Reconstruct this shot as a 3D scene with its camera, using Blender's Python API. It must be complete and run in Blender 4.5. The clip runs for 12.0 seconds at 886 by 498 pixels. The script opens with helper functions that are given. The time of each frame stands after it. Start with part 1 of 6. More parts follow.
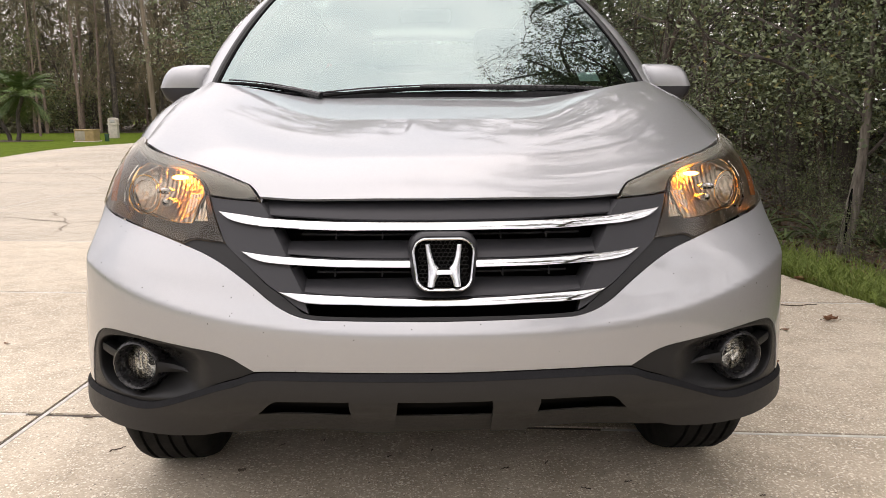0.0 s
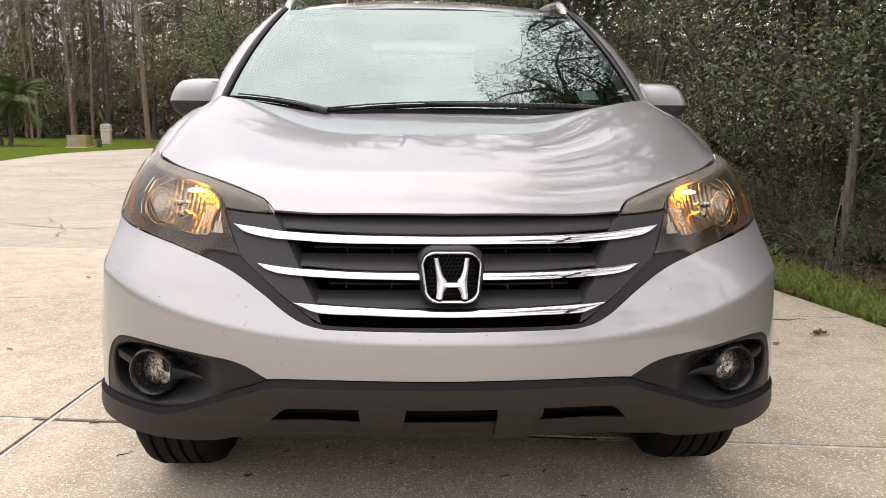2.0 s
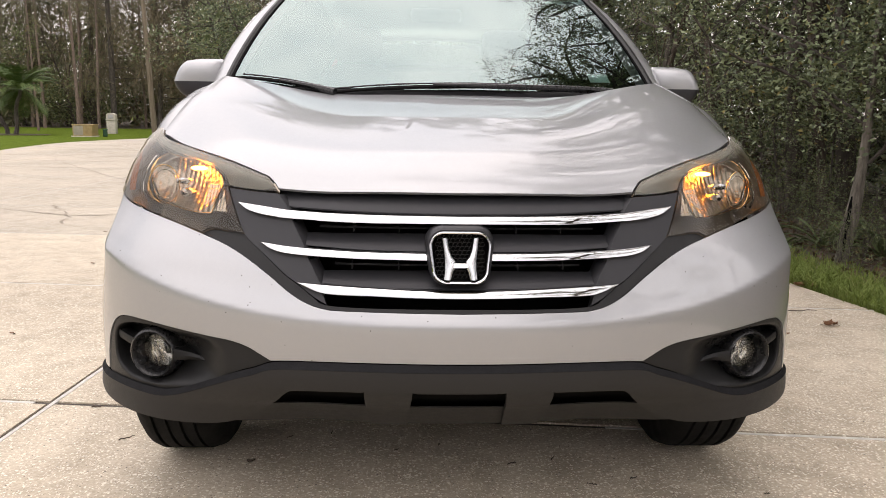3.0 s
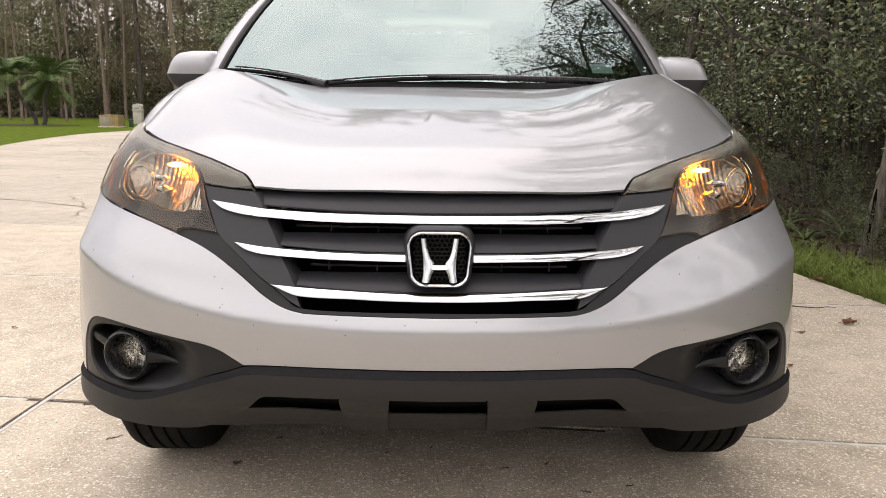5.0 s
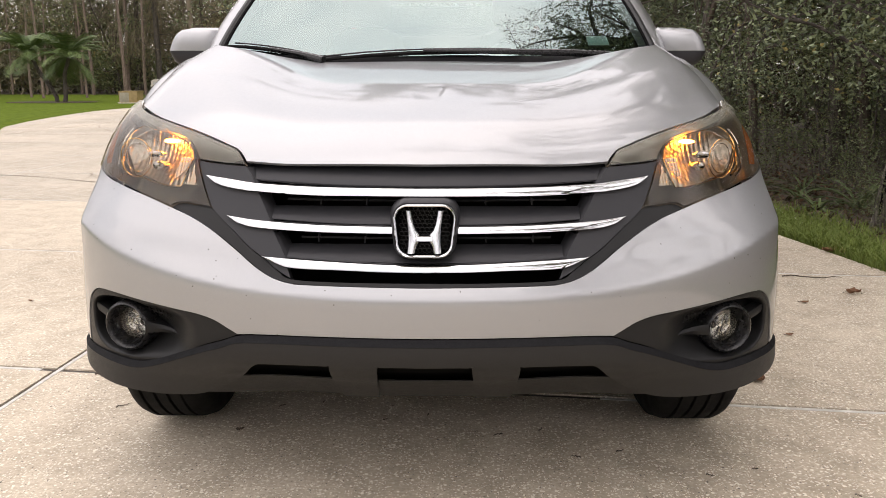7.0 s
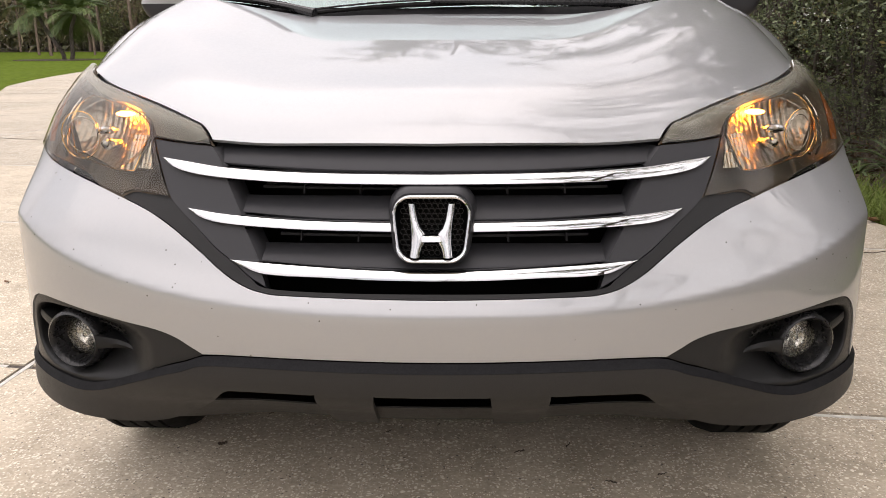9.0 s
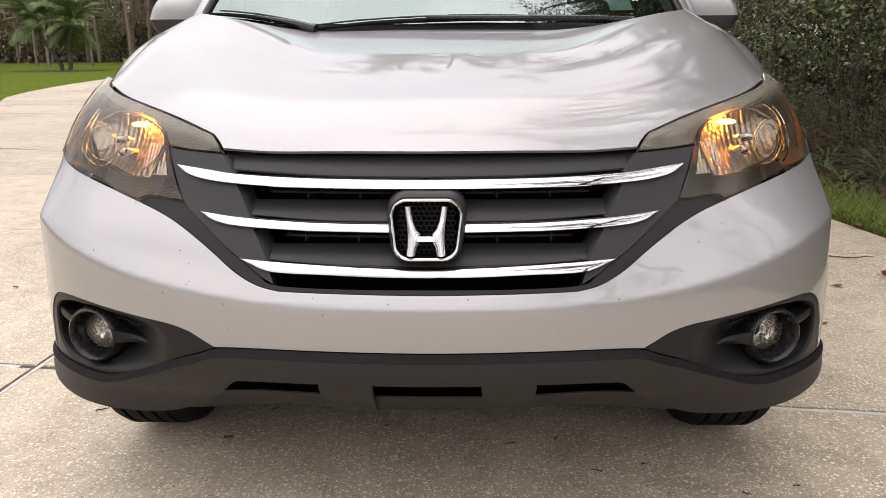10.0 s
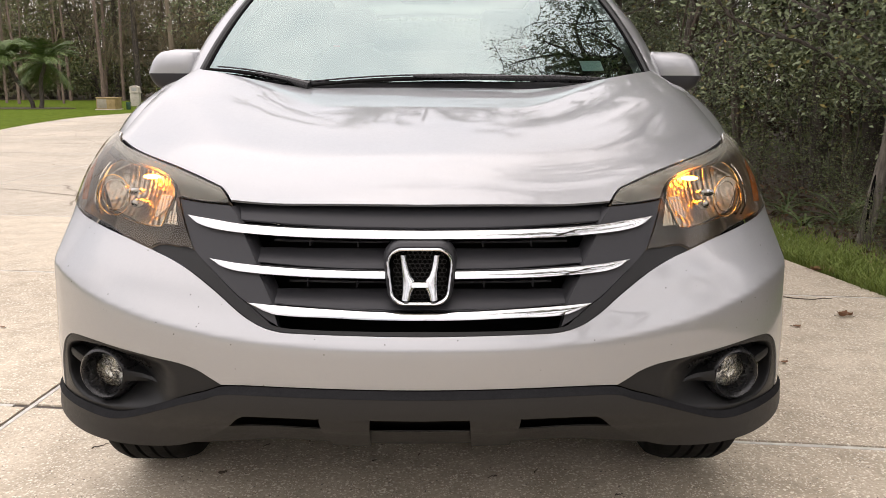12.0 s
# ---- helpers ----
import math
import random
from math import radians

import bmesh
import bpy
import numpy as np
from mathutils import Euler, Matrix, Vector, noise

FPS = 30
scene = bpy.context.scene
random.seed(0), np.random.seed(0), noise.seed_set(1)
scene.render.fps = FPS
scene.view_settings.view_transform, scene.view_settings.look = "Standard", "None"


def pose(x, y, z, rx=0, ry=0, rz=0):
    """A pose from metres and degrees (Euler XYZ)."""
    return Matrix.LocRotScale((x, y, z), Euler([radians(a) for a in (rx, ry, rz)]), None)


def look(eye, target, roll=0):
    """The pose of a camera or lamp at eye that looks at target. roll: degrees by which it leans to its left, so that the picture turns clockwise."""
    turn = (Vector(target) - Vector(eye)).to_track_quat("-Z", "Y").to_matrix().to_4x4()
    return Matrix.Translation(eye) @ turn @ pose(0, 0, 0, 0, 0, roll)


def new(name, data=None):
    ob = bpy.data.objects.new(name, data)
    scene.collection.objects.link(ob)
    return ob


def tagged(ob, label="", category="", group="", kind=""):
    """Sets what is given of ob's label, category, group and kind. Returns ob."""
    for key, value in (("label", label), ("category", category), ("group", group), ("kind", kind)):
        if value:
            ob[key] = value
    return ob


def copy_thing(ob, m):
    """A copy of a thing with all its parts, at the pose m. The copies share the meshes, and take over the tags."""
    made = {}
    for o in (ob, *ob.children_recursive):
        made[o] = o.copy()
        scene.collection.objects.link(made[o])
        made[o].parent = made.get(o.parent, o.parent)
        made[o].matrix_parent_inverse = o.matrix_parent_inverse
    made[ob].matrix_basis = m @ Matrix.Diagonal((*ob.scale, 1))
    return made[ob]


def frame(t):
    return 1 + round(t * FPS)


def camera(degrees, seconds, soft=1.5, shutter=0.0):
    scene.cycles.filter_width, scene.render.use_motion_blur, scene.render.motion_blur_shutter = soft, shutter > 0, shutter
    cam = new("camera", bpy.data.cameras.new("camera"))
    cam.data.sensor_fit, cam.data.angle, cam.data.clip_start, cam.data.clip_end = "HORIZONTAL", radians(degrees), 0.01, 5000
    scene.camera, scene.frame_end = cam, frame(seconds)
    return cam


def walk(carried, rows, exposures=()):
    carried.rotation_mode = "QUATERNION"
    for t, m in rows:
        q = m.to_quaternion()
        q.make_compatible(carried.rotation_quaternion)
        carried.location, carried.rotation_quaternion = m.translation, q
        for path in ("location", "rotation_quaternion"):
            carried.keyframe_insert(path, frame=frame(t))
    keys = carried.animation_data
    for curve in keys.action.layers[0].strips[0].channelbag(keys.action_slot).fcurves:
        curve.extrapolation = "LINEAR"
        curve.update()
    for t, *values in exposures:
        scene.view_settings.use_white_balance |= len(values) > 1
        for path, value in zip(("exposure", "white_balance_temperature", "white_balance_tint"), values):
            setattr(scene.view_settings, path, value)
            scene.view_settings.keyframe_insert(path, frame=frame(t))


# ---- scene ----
# camera: a hand-held phone before the car's nose
cam = camera(58.54, 12.0, soft=0.68)
ROWS = [
    (0.0, pose(-0.0669, -1.6136, 1.0180, 80.262, 0.282, -2.301)),
    (0.5, pose(-0.0913, -1.6779, 1.0078, 80.448, 0.055, -2.863)),
    (1.0, pose(-0.1062, -1.6861, 1.0137, 80.888, -0.152, -3.175)),
    (1.5, pose(-0.1070, -1.6919, 1.0402, 81.086, -0.298, -3.093)),
    (2.0, pose(-0.1087, -1.6782, 1.0377, 80.977, -0.488, -2.855)),
    (2.5, pose(-0.1125, -1.6569, 1.0085, 80.710, -0.675, -2.623)),
    (3.0, pose(-0.1148, -1.6391, 1.0032, 80.435, -0.859, -2.450)),
    (5.0, pose(-0.0141, -1.5629, 1.0153, 79.660, -0.672, -0.616)),
    (5.5, pose(0.0149, -1.5760, 1.0278, 79.243, -0.578, 0.130)),
    (6.0, pose(0.0239, -1.6101, 1.0127, 78.913, -0.404, 0.592)),
    (6.5, pose(0.0450, -1.6063, 1.0099, 78.477, -0.215, 0.678)),
    (7.0, pose(0.0610, -1.6095, 1.0214, 77.707, -0.011, 0.747)),
    (9.0, pose(0.0586, -1.2601, 1.0245, 74.594, 0.347, 1.621)),
    (9.5, pose(0.0513, -1.2739, 1.0377, 74.843, 0.441, 1.546)),
    (10.0, pose(0.0673, -1.3750, 1.0358, 75.308, 0.391, 1.366)),
    (10.5, pose(0.0483, -1.4565, 1.0596, 75.948, 0.227, 0.995)),
    (11.0, pose(0.0286, -1.4988, 1.0792, 76.743, 0.040, 0.386)),
    (11.5, pose(0.0261, -1.5053, 1.0844, 77.486, -0.111, -0.238)),
    (12.0, pose(0.0280, -1.5101, 1.0842, 78.124, -0.242, -0.636)),
]
walk(cam, ROWS, [(0.0, 0.08, 6680.0, 17.0), (12.0, 0.08, 6680.0, 17.0)])

# overcast late-afternoon sky with soft warm cloud, and a wide weak sun
SUN_EL, SUN_AZ = radians(80), radians(170)
world = bpy.data.worlds.new("overcast_sky")
scene.world = world
world.use_nodes = True
wt = world.node_tree
wt.nodes.clear()
w_out = wt.nodes.new("ShaderNodeOutputWorld")
w_bg = wt.nodes.new("ShaderNodeBackground")
w_sky = wt.nodes.new("ShaderNodeTexSky")
w_sky.sky_type, w_sky.sun_disc = "NISHITA", False
w_sky.sun_elevation, w_sky.sun_rotation = SUN_EL, SUN_AZ
w_sky.air_density, w_sky.dust_density, w_sky.ozone_density = 1.0, 3.0, 1.0
w_tc = wt.nodes.new("ShaderNodeTexCoord")
w_map = wt.nodes.new("ShaderNodeMapping")
w_map.inputs["Scale"].default_value = (1.6, 1.6, 3.4)
w_noise = wt.nodes.new("ShaderNodeTexNoise")
w_noise.inputs["Scale"].default_value, w_noise.inputs["Detail"].default_value = 1.7, 6
w_noise.inputs["Roughness"].default_value = 0.52
w_ramp = wt.nodes.new("ShaderNodeValToRGB")
w_ramp.color_ramp.elements[0].position, w_ramp.color_ramp.elements[0].color = 0.36, (11.5, 12.0, 12.4, 1)
w_ramp.color_ramp.elements[1].position, w_ramp.color_ramp.elements[1].color = 0.66, (18.0, 17.2, 16.6, 1)
w_mix = wt.nodes.new("ShaderNodeMixRGB")
w_mix.inputs["Fac"].default_value = 0.88
wt.links.new(w_tc.outputs["Generated"], w_map.inputs["Vector"])
wt.links.new(w_map.outputs["Vector"], w_noise.inputs["Vector"])
wt.links.new(w_noise.outputs["Fac"], w_ramp.inputs["Fac"])
wt.links.new(w_sky.outputs["Color"], w_mix.inputs["Color1"])
wt.links.new(w_ramp.outputs["Color"], w_mix.inputs["Color2"])
w_sep = wt.nodes.new("ShaderNodeSeparateXYZ")
wt.links.new(w_tc.outputs["Generated"], w_sep.inputs["Vector"])
w_rise = wt.nodes.new("ShaderNodeValToRGB")
w_rise.color_ramp.elements[0].position, w_rise.color_ramp.elements[0].color = 0.0, (0.34, 0.34, 0.34, 1)
w_rise.color_ramp.elements[1].position, w_rise.color_ramp.elements[1].color = 0.9, (0.84, 0.84, 0.84, 1)
wt.links.new(w_sep.outputs["Z"], w_rise.inputs["Fac"])
w_mul = wt.nodes.new("ShaderNodeMixRGB")
w_mul.blend_type = "MULTIPLY"
w_mul.inputs["Fac"].default_value = 1.0
wt.links.new(w_mix.outputs["Color"], w_mul.inputs["Color1"])
wt.links.new(w_rise.outputs["Color"], w_mul.inputs["Color2"])
wt.links.new(w_mul.outputs["Color"], w_bg.inputs["Color"])
w_bg.inputs["Strength"].default_value = 0.182
wt.links.new(w_bg.outputs["Background"], w_out.inputs["Surface"])

sun = new("sun", bpy.data.lights.new("sun", "SUN"))
sun.data.energy, sun.data.angle, sun.data.color = 0.80, radians(112), (1.0, 0.93, 0.84)
sun.matrix_world = look((0, 0, 30), (30 * math.sin(SUN_AZ) * -1 / math.tan(SUN_EL), 30 * math.cos(SUN_AZ) * -1 / math.tan(SUN_EL), 0))


# ---- materials ----
def material(name, colour, rough=0.5, metal=0.0, **more):
    m = bpy.data.materials.new(name)
    m.use_nodes = True
    b = m.node_tree.nodes["Principled BSDF"]
    b.inputs["Base Color"].default_value = (*colour, 1)
    b.inputs["Roughness"].default_value, b.inputs["Metallic"].default_value = rough, metal
    for key, value in more.items():
        b.inputs[key.replace("_", " ")].default_value = value
    return m


def nodes_of(m):
    return m.node_tree.nodes, m.node_tree.links, m.node_tree.nodes["Principled BSDF"]


def noise_node(m, scale, detail=4.0, rough=0.55, stretch=(1, 1, 1)):
    n, l, b = nodes_of(m)
    tc, mp, tx = n.new("ShaderNodeTexCoord"), n.new("ShaderNodeMapping"), n.new("ShaderNodeTexNoise")
    mp.inputs["Scale"].default_value = stretch
    tx.inputs["Scale"].default_value, tx.inputs["Detail"].default_value, tx.inputs["Roughness"].default_value = scale, detail, rough
    l.new(tc.outputs["Object"], mp.inputs["Vector"])
    l.new(mp.outputs["Vector"], tx.inputs["Vector"])
    return tx


def ramp_node(m, source, stops):
    n, l, b = nodes_of(m)
    r = n.new("ShaderNodeValToRGB")
    while len(r.color_ramp.elements) < len(stops):
        r.color_ramp.elements.new(0.5)
    for e, (at, c) in zip(r.color_ramp.elements, stops):
        e.position, e.color = at, (*c, 1) if len(c) == 3 else c
    l.new(source, r.inputs["Fac"])
    return r.outputs["Color"]


def mix_node(m, fac, a, b_, kind="MIX"):
    n, l, b = nodes_of(m)
    x = n.new("ShaderNodeMixRGB")
    x.blend_type = kind
    for key, v in (("Fac", fac), ("Color1", a), ("Color2", b_)):
        if isinstance(v, (int, float)):
            x.inputs[key].default_value = v
        elif isinstance(v, tuple):
            x.inputs[key].default_value = (*v, 1)
        else:
            l.new(v, x.inputs[key])
    return x.outputs["Color"]


def bump_node(m, source, strength, distance):
    n, l, b = nodes_of(m)
    bp = n.new("ShaderNodeBump")
    bp.inputs["Strength"].default_value, bp.inputs["Distance"].default_value = strength, distance
    l.new(source, bp.inputs["Height"])
    l.new(bp.outputs["Normal"], b.inputs["Normal"])


def varied(name, dark, light, scale, rough=0.6, metal=0.0, bump=0.0, detail=5.0, stretch=(1, 1, 1), rough_span=0.1, **more):
    """A surface whose colour and gloss drift between two tones, with fine relief."""
    m = material(name, dark, rough, metal, **more)
    n, l, b = nodes_of(m)
    tx = noise_node(m, scale, detail, stretch=stretch)
    l.new(ramp_node(m, tx.outputs["Fac"], [(0.3, dark), (0.7, light)]), b.inputs["Base Color"])
    big = noise_node(m, scale * 0.13, 3.0)
    lo, hi = max(0.0, rough - rough_span), min(1.0, rough + rough_span)
    l.new(ramp_node(m, big.outputs["Fac"], [(0.3, (lo,) * 3), (0.7, (hi,) * 3)]), b.inputs["Roughness"])
    if bump:
        bump_node(m, tx.outputs["Fac"], 0.6, bump)
    return m


def foliage(name, dark, light, tint, rough=0.5):
    """Leaves: one tone per leaf, some yellowed, light shining through a little."""
    m = material(name, dark, rough)
    n, l, b = nodes_of(m)
    geo, info = n.new("ShaderNodeNewGeometry"), n.new("ShaderNodeObjectInfo")
    c = ramp_node(m, geo.outputs["Random Per Island"], [(0.0, dark), (0.55, light), (0.93, light), (1.0, tint)])
    shade = ramp_node(m, info.outputs["Random"], [(0.0, (0.7, 0.7, 0.72)), (1.0, (1.15, 1.1, 1.0))])
    l.new(mix_node(m, 1.0, c, shade, "MULTIPLY"), b.inputs["Base Color"])
    b.inputs["Specular IOR Level"].default_value = 0.3
    return m


def clear(name, tint, gloss_rough=0.02, ior=1.5, haze=0.0):
    """Thin clear sheet: what lies behind shows through, its gloss grows at a grazing view."""
    m = bpy.data.materials.new(name)
    m.use_nodes = True
    n, l = m.node_tree.nodes, m.node_tree.links
    n.clear()
    out, mx, tr, gl, fr = (n.new("ShaderNode" + k) for k in ("OutputMaterial", "MixShader", "BsdfTransparent", "BsdfGlossy", "Fresnel"))
    tr.inputs["Color"].default_value = (*tint, 1)
    gl.inputs["Color"].default_value = (*[0.4 * 1.0 + 0.6 * min(1.0, t / max(tint)) for t in tint], 1)
    gl.inputs["Roughness"].default_value = gloss_rough
    fr.inputs["IOR"].default_value = ior
    l.new(fr.outputs["Fac"], mx.inputs["Fac"])
    if haze:
        df, hz = n.new("ShaderNodeBsdfDiffuse"), n.new("ShaderNodeMixShader")
        df.inputs["Color"].default_value = (0.50, 0.49, 0.42, 1)
        hz.inputs["Fac"].default_value = haze
        l.new(tr.outputs["BSDF"], hz.inputs[1])
        l.new(df.outputs["BSDF"], hz.inputs[2])
        l.new(hz.outputs["Shader"], mx.inputs[1])
    else:
        l.new(tr.outputs["BSDF"], mx.inputs[1])
    l.new(gl.outputs["BSDF"], mx.inputs[2])
    l.new(mx.outputs["Shader"], out.inputs["Surface"])
    return m


PAINT = varied("silver_paint", (0.338, 0.343, 0.353), (0.377, 0.383, 0.392), 900.0, 0.46, 0.68, rough_span=0.03, Coat_Weight=1.0, Coat_Roughness=0.010, Coat_IOR=1.72)
CHIPPED = PAINT.copy()
CHIPPED.name = "silver_paint_with_stone_chips"
cn, cl, cb = nodes_of(CHIPPED)
chip_at = cn.new("ShaderNodeTexVoronoi")
chip_at.inputs["Scale"].default_value = 34.0
chip_tc = cn.new("ShaderNodeTexCoord")
cl.new(chip_tc.outputs["Object"], chip_at.inputs["Vector"])
chip_near = ramp_node(CHIPPED, chip_at.outputs["Distance"], [(0.040, (1, 1, 1)), (0.058, (0, 0, 0))])
chip_sep = cn.new("ShaderNodeSeparateColor")
cl.new(chip_at.outputs["Color"], chip_sep.inputs["Color"])
chip_some = ramp_node(CHIPPED, chip_sep.outputs["Green"], [(0.18, (0, 0, 0)), (0.21, (1, 1, 1))])
chip_mask = mix_node(CHIPPED, 1.0, chip_near, chip_some, "MULTIPLY")
chip_from = cb.inputs["Base Color"].links[0].from_socket
cl.new(mix_node(CHIPPED, chip_mask, chip_from, (0.06, 0.05, 0.04)), cb.inputs["Base Color"])
PLASTIC = varied("black_plastic", (0.011, 0.011, 0.0115), (0.017, 0.017, 0.017), 700.0, 0.40, bump=0.0004, rough_span=0.03, Specular_IOR_Level=0.24)
COWL = varied("matt_black_plastic", (0.008, 0.008, 0.009), (0.014, 0.014, 0.015), 300.0, 0.7, Specular_IOR_Level=0.12)
STICKER = varied("pale_sticker", (0.78, 0.84, 0.80), (0.84, 0.88, 0.85), 60.0, 0.6)
LOWER = varied("grey_black_bumper_plastic", (0.016, 0.0156, 0.0155), (0.022, 0.0215, 0.021), 500.0, 0.50, bump=0.0004, rough_span=0.03, Specular_IOR_Level=0.30)
GREY = varied("satin_grey_plastic", (0.022, 0.022, 0.025), (0.028, 0.028, 0.031), 600.0, 0.46, metal=0.2, rough_span=0.02, Specular_IOR_Level=0.4)
# near-black for seals and trim, and for recess shade put into the colour
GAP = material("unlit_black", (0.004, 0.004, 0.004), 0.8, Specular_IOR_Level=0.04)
CHROME = varied("chrome", (0.56, 0.57, 0.58), (0.63, 0.635, 0.64), 30.0, 0.02, 1.0, rough_span=0.012)
FOG_MIRROR = material("fog_lamp_reflector", (0.62, 0.61, 0.59), 0.18, 1.0)
MIRROR_CHROME = material("lamp_reflector", (0.52, 0.49, 0.44), 0.12, 1.0)
RUBBER = varied("tyre_rubber", (0.005, 0.005, 0.005), (0.009, 0.009, 0.0085), 160.0, 0.8, bump=0.0008, Specular_IOR_Level=0.15)
GLOSS_PLASTIC = varied("satin_black_plastic", (0.008, 0.008, 0.009), (0.012, 0.012, 0.012), 700.0, 0.28, rough_span=0.04, Specular_IOR_Level=0.4)
ALLOY = varied("alloy_wheel", (0.42, 0.42, 0.43), (0.5, 0.5, 0.5), 60.0, 0.3, 0.9)
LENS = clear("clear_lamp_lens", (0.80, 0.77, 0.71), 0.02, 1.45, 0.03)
# haze thickens to the lens top: part wear, part sky reflection painted in
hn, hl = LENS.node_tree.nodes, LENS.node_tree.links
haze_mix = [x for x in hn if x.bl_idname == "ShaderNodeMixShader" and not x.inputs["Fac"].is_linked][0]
haze_tc, haze_sep, haze_abs, haze_w, haze_veil_amt = hn.new("ShaderNodeTexCoord"), hn.new("ShaderNodeSeparateXYZ"), hn.new("ShaderNodeMath"), hn.new("ShaderNodeMath"), hn.new("ShaderNodeMapRange")
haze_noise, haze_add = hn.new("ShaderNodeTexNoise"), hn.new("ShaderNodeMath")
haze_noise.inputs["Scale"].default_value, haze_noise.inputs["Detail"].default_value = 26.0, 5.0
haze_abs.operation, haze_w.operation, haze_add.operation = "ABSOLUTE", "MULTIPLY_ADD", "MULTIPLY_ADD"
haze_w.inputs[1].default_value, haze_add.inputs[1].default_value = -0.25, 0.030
haze_veil_amt.interpolation_type = "SMOOTHSTEP"
haze_veil_amt.inputs["From Min"].default_value, haze_veil_amt.inputs["From Max"].default_value = 0.728, 0.766
haze_veil_amt.inputs["To Min"].default_value, haze_veil_amt.inputs["To Max"].default_value = 0.012, 0.34
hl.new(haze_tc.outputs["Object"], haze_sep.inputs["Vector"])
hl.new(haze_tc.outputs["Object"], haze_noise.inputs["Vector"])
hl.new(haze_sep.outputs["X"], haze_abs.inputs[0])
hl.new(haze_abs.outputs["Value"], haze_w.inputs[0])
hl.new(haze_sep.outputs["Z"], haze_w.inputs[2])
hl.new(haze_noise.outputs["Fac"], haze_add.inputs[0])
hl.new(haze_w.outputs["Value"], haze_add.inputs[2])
hl.new(haze_add.outputs["Value"], haze_veil_amt.inputs["Value"])
hl.new(haze_veil_amt.outputs["Result"], haze_mix.inputs["Fac"])
FOG_LENS = clear("clear_fog_lens", (0.95, 0.95, 0.93), 0.02, 1.5)
GLASS = clear("tinted_windscreen", (0.43, 0.61, 0.595), 0.01, 3.0)
SIDE_GLASS = clear("side_glass", (0.30, 0.36, 0.34), 0.01, 1.6)
AMBER = varied("amber_lens", (0.34, 0.105, 0.018), (0.46, 0.15, 0.03), 60.0, 0.2, 0.0)
# chrome with the bulb's amber reflection put into its base colour
AMBER_GLOW_CHROME = material("chrome_with_amber_glow", (0.80, 0.52, 0.24), 0.10, 1.0)
BROW_GREY = varied("olive_grey_lens_veil", (0.115, 0.115, 0.098), (0.175, 0.172, 0.148), 18.0, 0.45, detail=6.0)
HOUSING = varied("smoked_lamp_housing", (0.085, 0.067, 0.048), (0.175, 0.138, 0.098), 22.0, 0.34, 0.3, detail=6.0)
INTERIOR = varied("interior_grey_fabric", (0.10, 0.10, 0.10), (0.16, 0.155, 0.15), 120.0, 0.8)
GLOW = material("lit_amber_bulb", (1.0, 0.5, 0.1), 0.4, 0.0, Emission_Color=(1.0, 0.31, 0.022, 1), Emission_Strength=90.0)
# satin-bright reflector, with moulded facets
REFLECTOR = material("faceted_lamp_reflector", (0.36, 0.335, 0.30), 0.28, 1.0)
facet_tc, facet = REFLECTOR.node_tree.nodes.new("ShaderNodeTexCoord"), REFLECTOR.node_tree.nodes.new("ShaderNodeTexVoronoi")
facet.inputs["Scale"].default_value = 75.0
REFLECTOR.node_tree.links.new(facet_tc.outputs["Object"], facet.inputs["Vector"])
bump_node(REFLECTOR, facet.outputs["Distance"], 0.35, 0.006)


# ---- shaping tools ----
def herm(x, xs, ys):
    n = len(xs)
    i = 0
    while i < n - 2 and x > xs[i + 1]:
        i += 1

    def slope(k):
        a, b = max(0, k - 1), min(n - 1, k + 1)
        return (ys[b] - ys[a]) / (xs[b] - xs[a])
    h = xs[i + 1] - xs[i]
    t = (x - xs[i]) / h
    if t < 0 or t > 1:
        k = 0 if t < 0 else n - 1
        return ys[k] + (x - xs[k]) * slope(k)
    return (2 * t ** 3 - 3 * t * t + 1) * ys[i] + (t ** 3 - 2 * t * t + t) * h * slope(i) + (3 * t * t - 2 * t ** 3) * ys[i + 1] + (t ** 3 - t * t) * h * slope(i + 1)


def natural(xs, ys):
    """A smooth curve of even bend through the knots."""
    n = len(xs)
    h = np.diff(xs)
    m, r = np.eye(n), np.zeros(n)
    for i in range(1, n - 1):
        m[i, i - 1:i + 2] = h[i - 1], 2 * (h[i - 1] + h[i]), h[i]
        r[i] = 6 * ((ys[i + 1] - ys[i]) / h[i] - (ys[i] - ys[i - 1]) / h[i - 1])
    k2 = np.linalg.solve(m, r)

    def at(x):
        i = min(n - 2, max(0, int(np.searchsorted(xs, x)) - 1))
        a, b = xs[i + 1] - x, x - xs[i]
        if b < 0 or a < 0:
            j, e = (0, 0) if b < 0 else (n - 2, n - 1)
            slope = (ys[j + 1] - ys[j]) / h[j] + (-1 if e == 0 else 1) * h[j] / 6 * (k2[j + 1] if e == 0 else k2[j])
            return ys[e] + slope * (x - xs[e])
        return (k2[i] * a ** 3 + k2[i + 1] * b ** 3) / (6 * h[i]) + (ys[i] / h[i] - k2[i] * h[i] / 6) * a + (ys[i + 1] / h[i] - k2[i + 1] * h[i] / 6) * b
    return at


def soft_ease(x, a, b):
    t = max(0.0, min(1.0, (x - a) / (b - a)))
    return t ** 3 * (t * (6 * t - 15) + 10)


def knots(text):
    pairs = [tuple(float(v) for v in p.split(",")) for p in text.split()]
    return [p[0] for p in pairs], [p[1] for p in pairs]


def ease(x, a, b):
    t = max(0.0, min(1.0, (x - a) / (b - a)))
    return t * t * (3 - 2 * t)


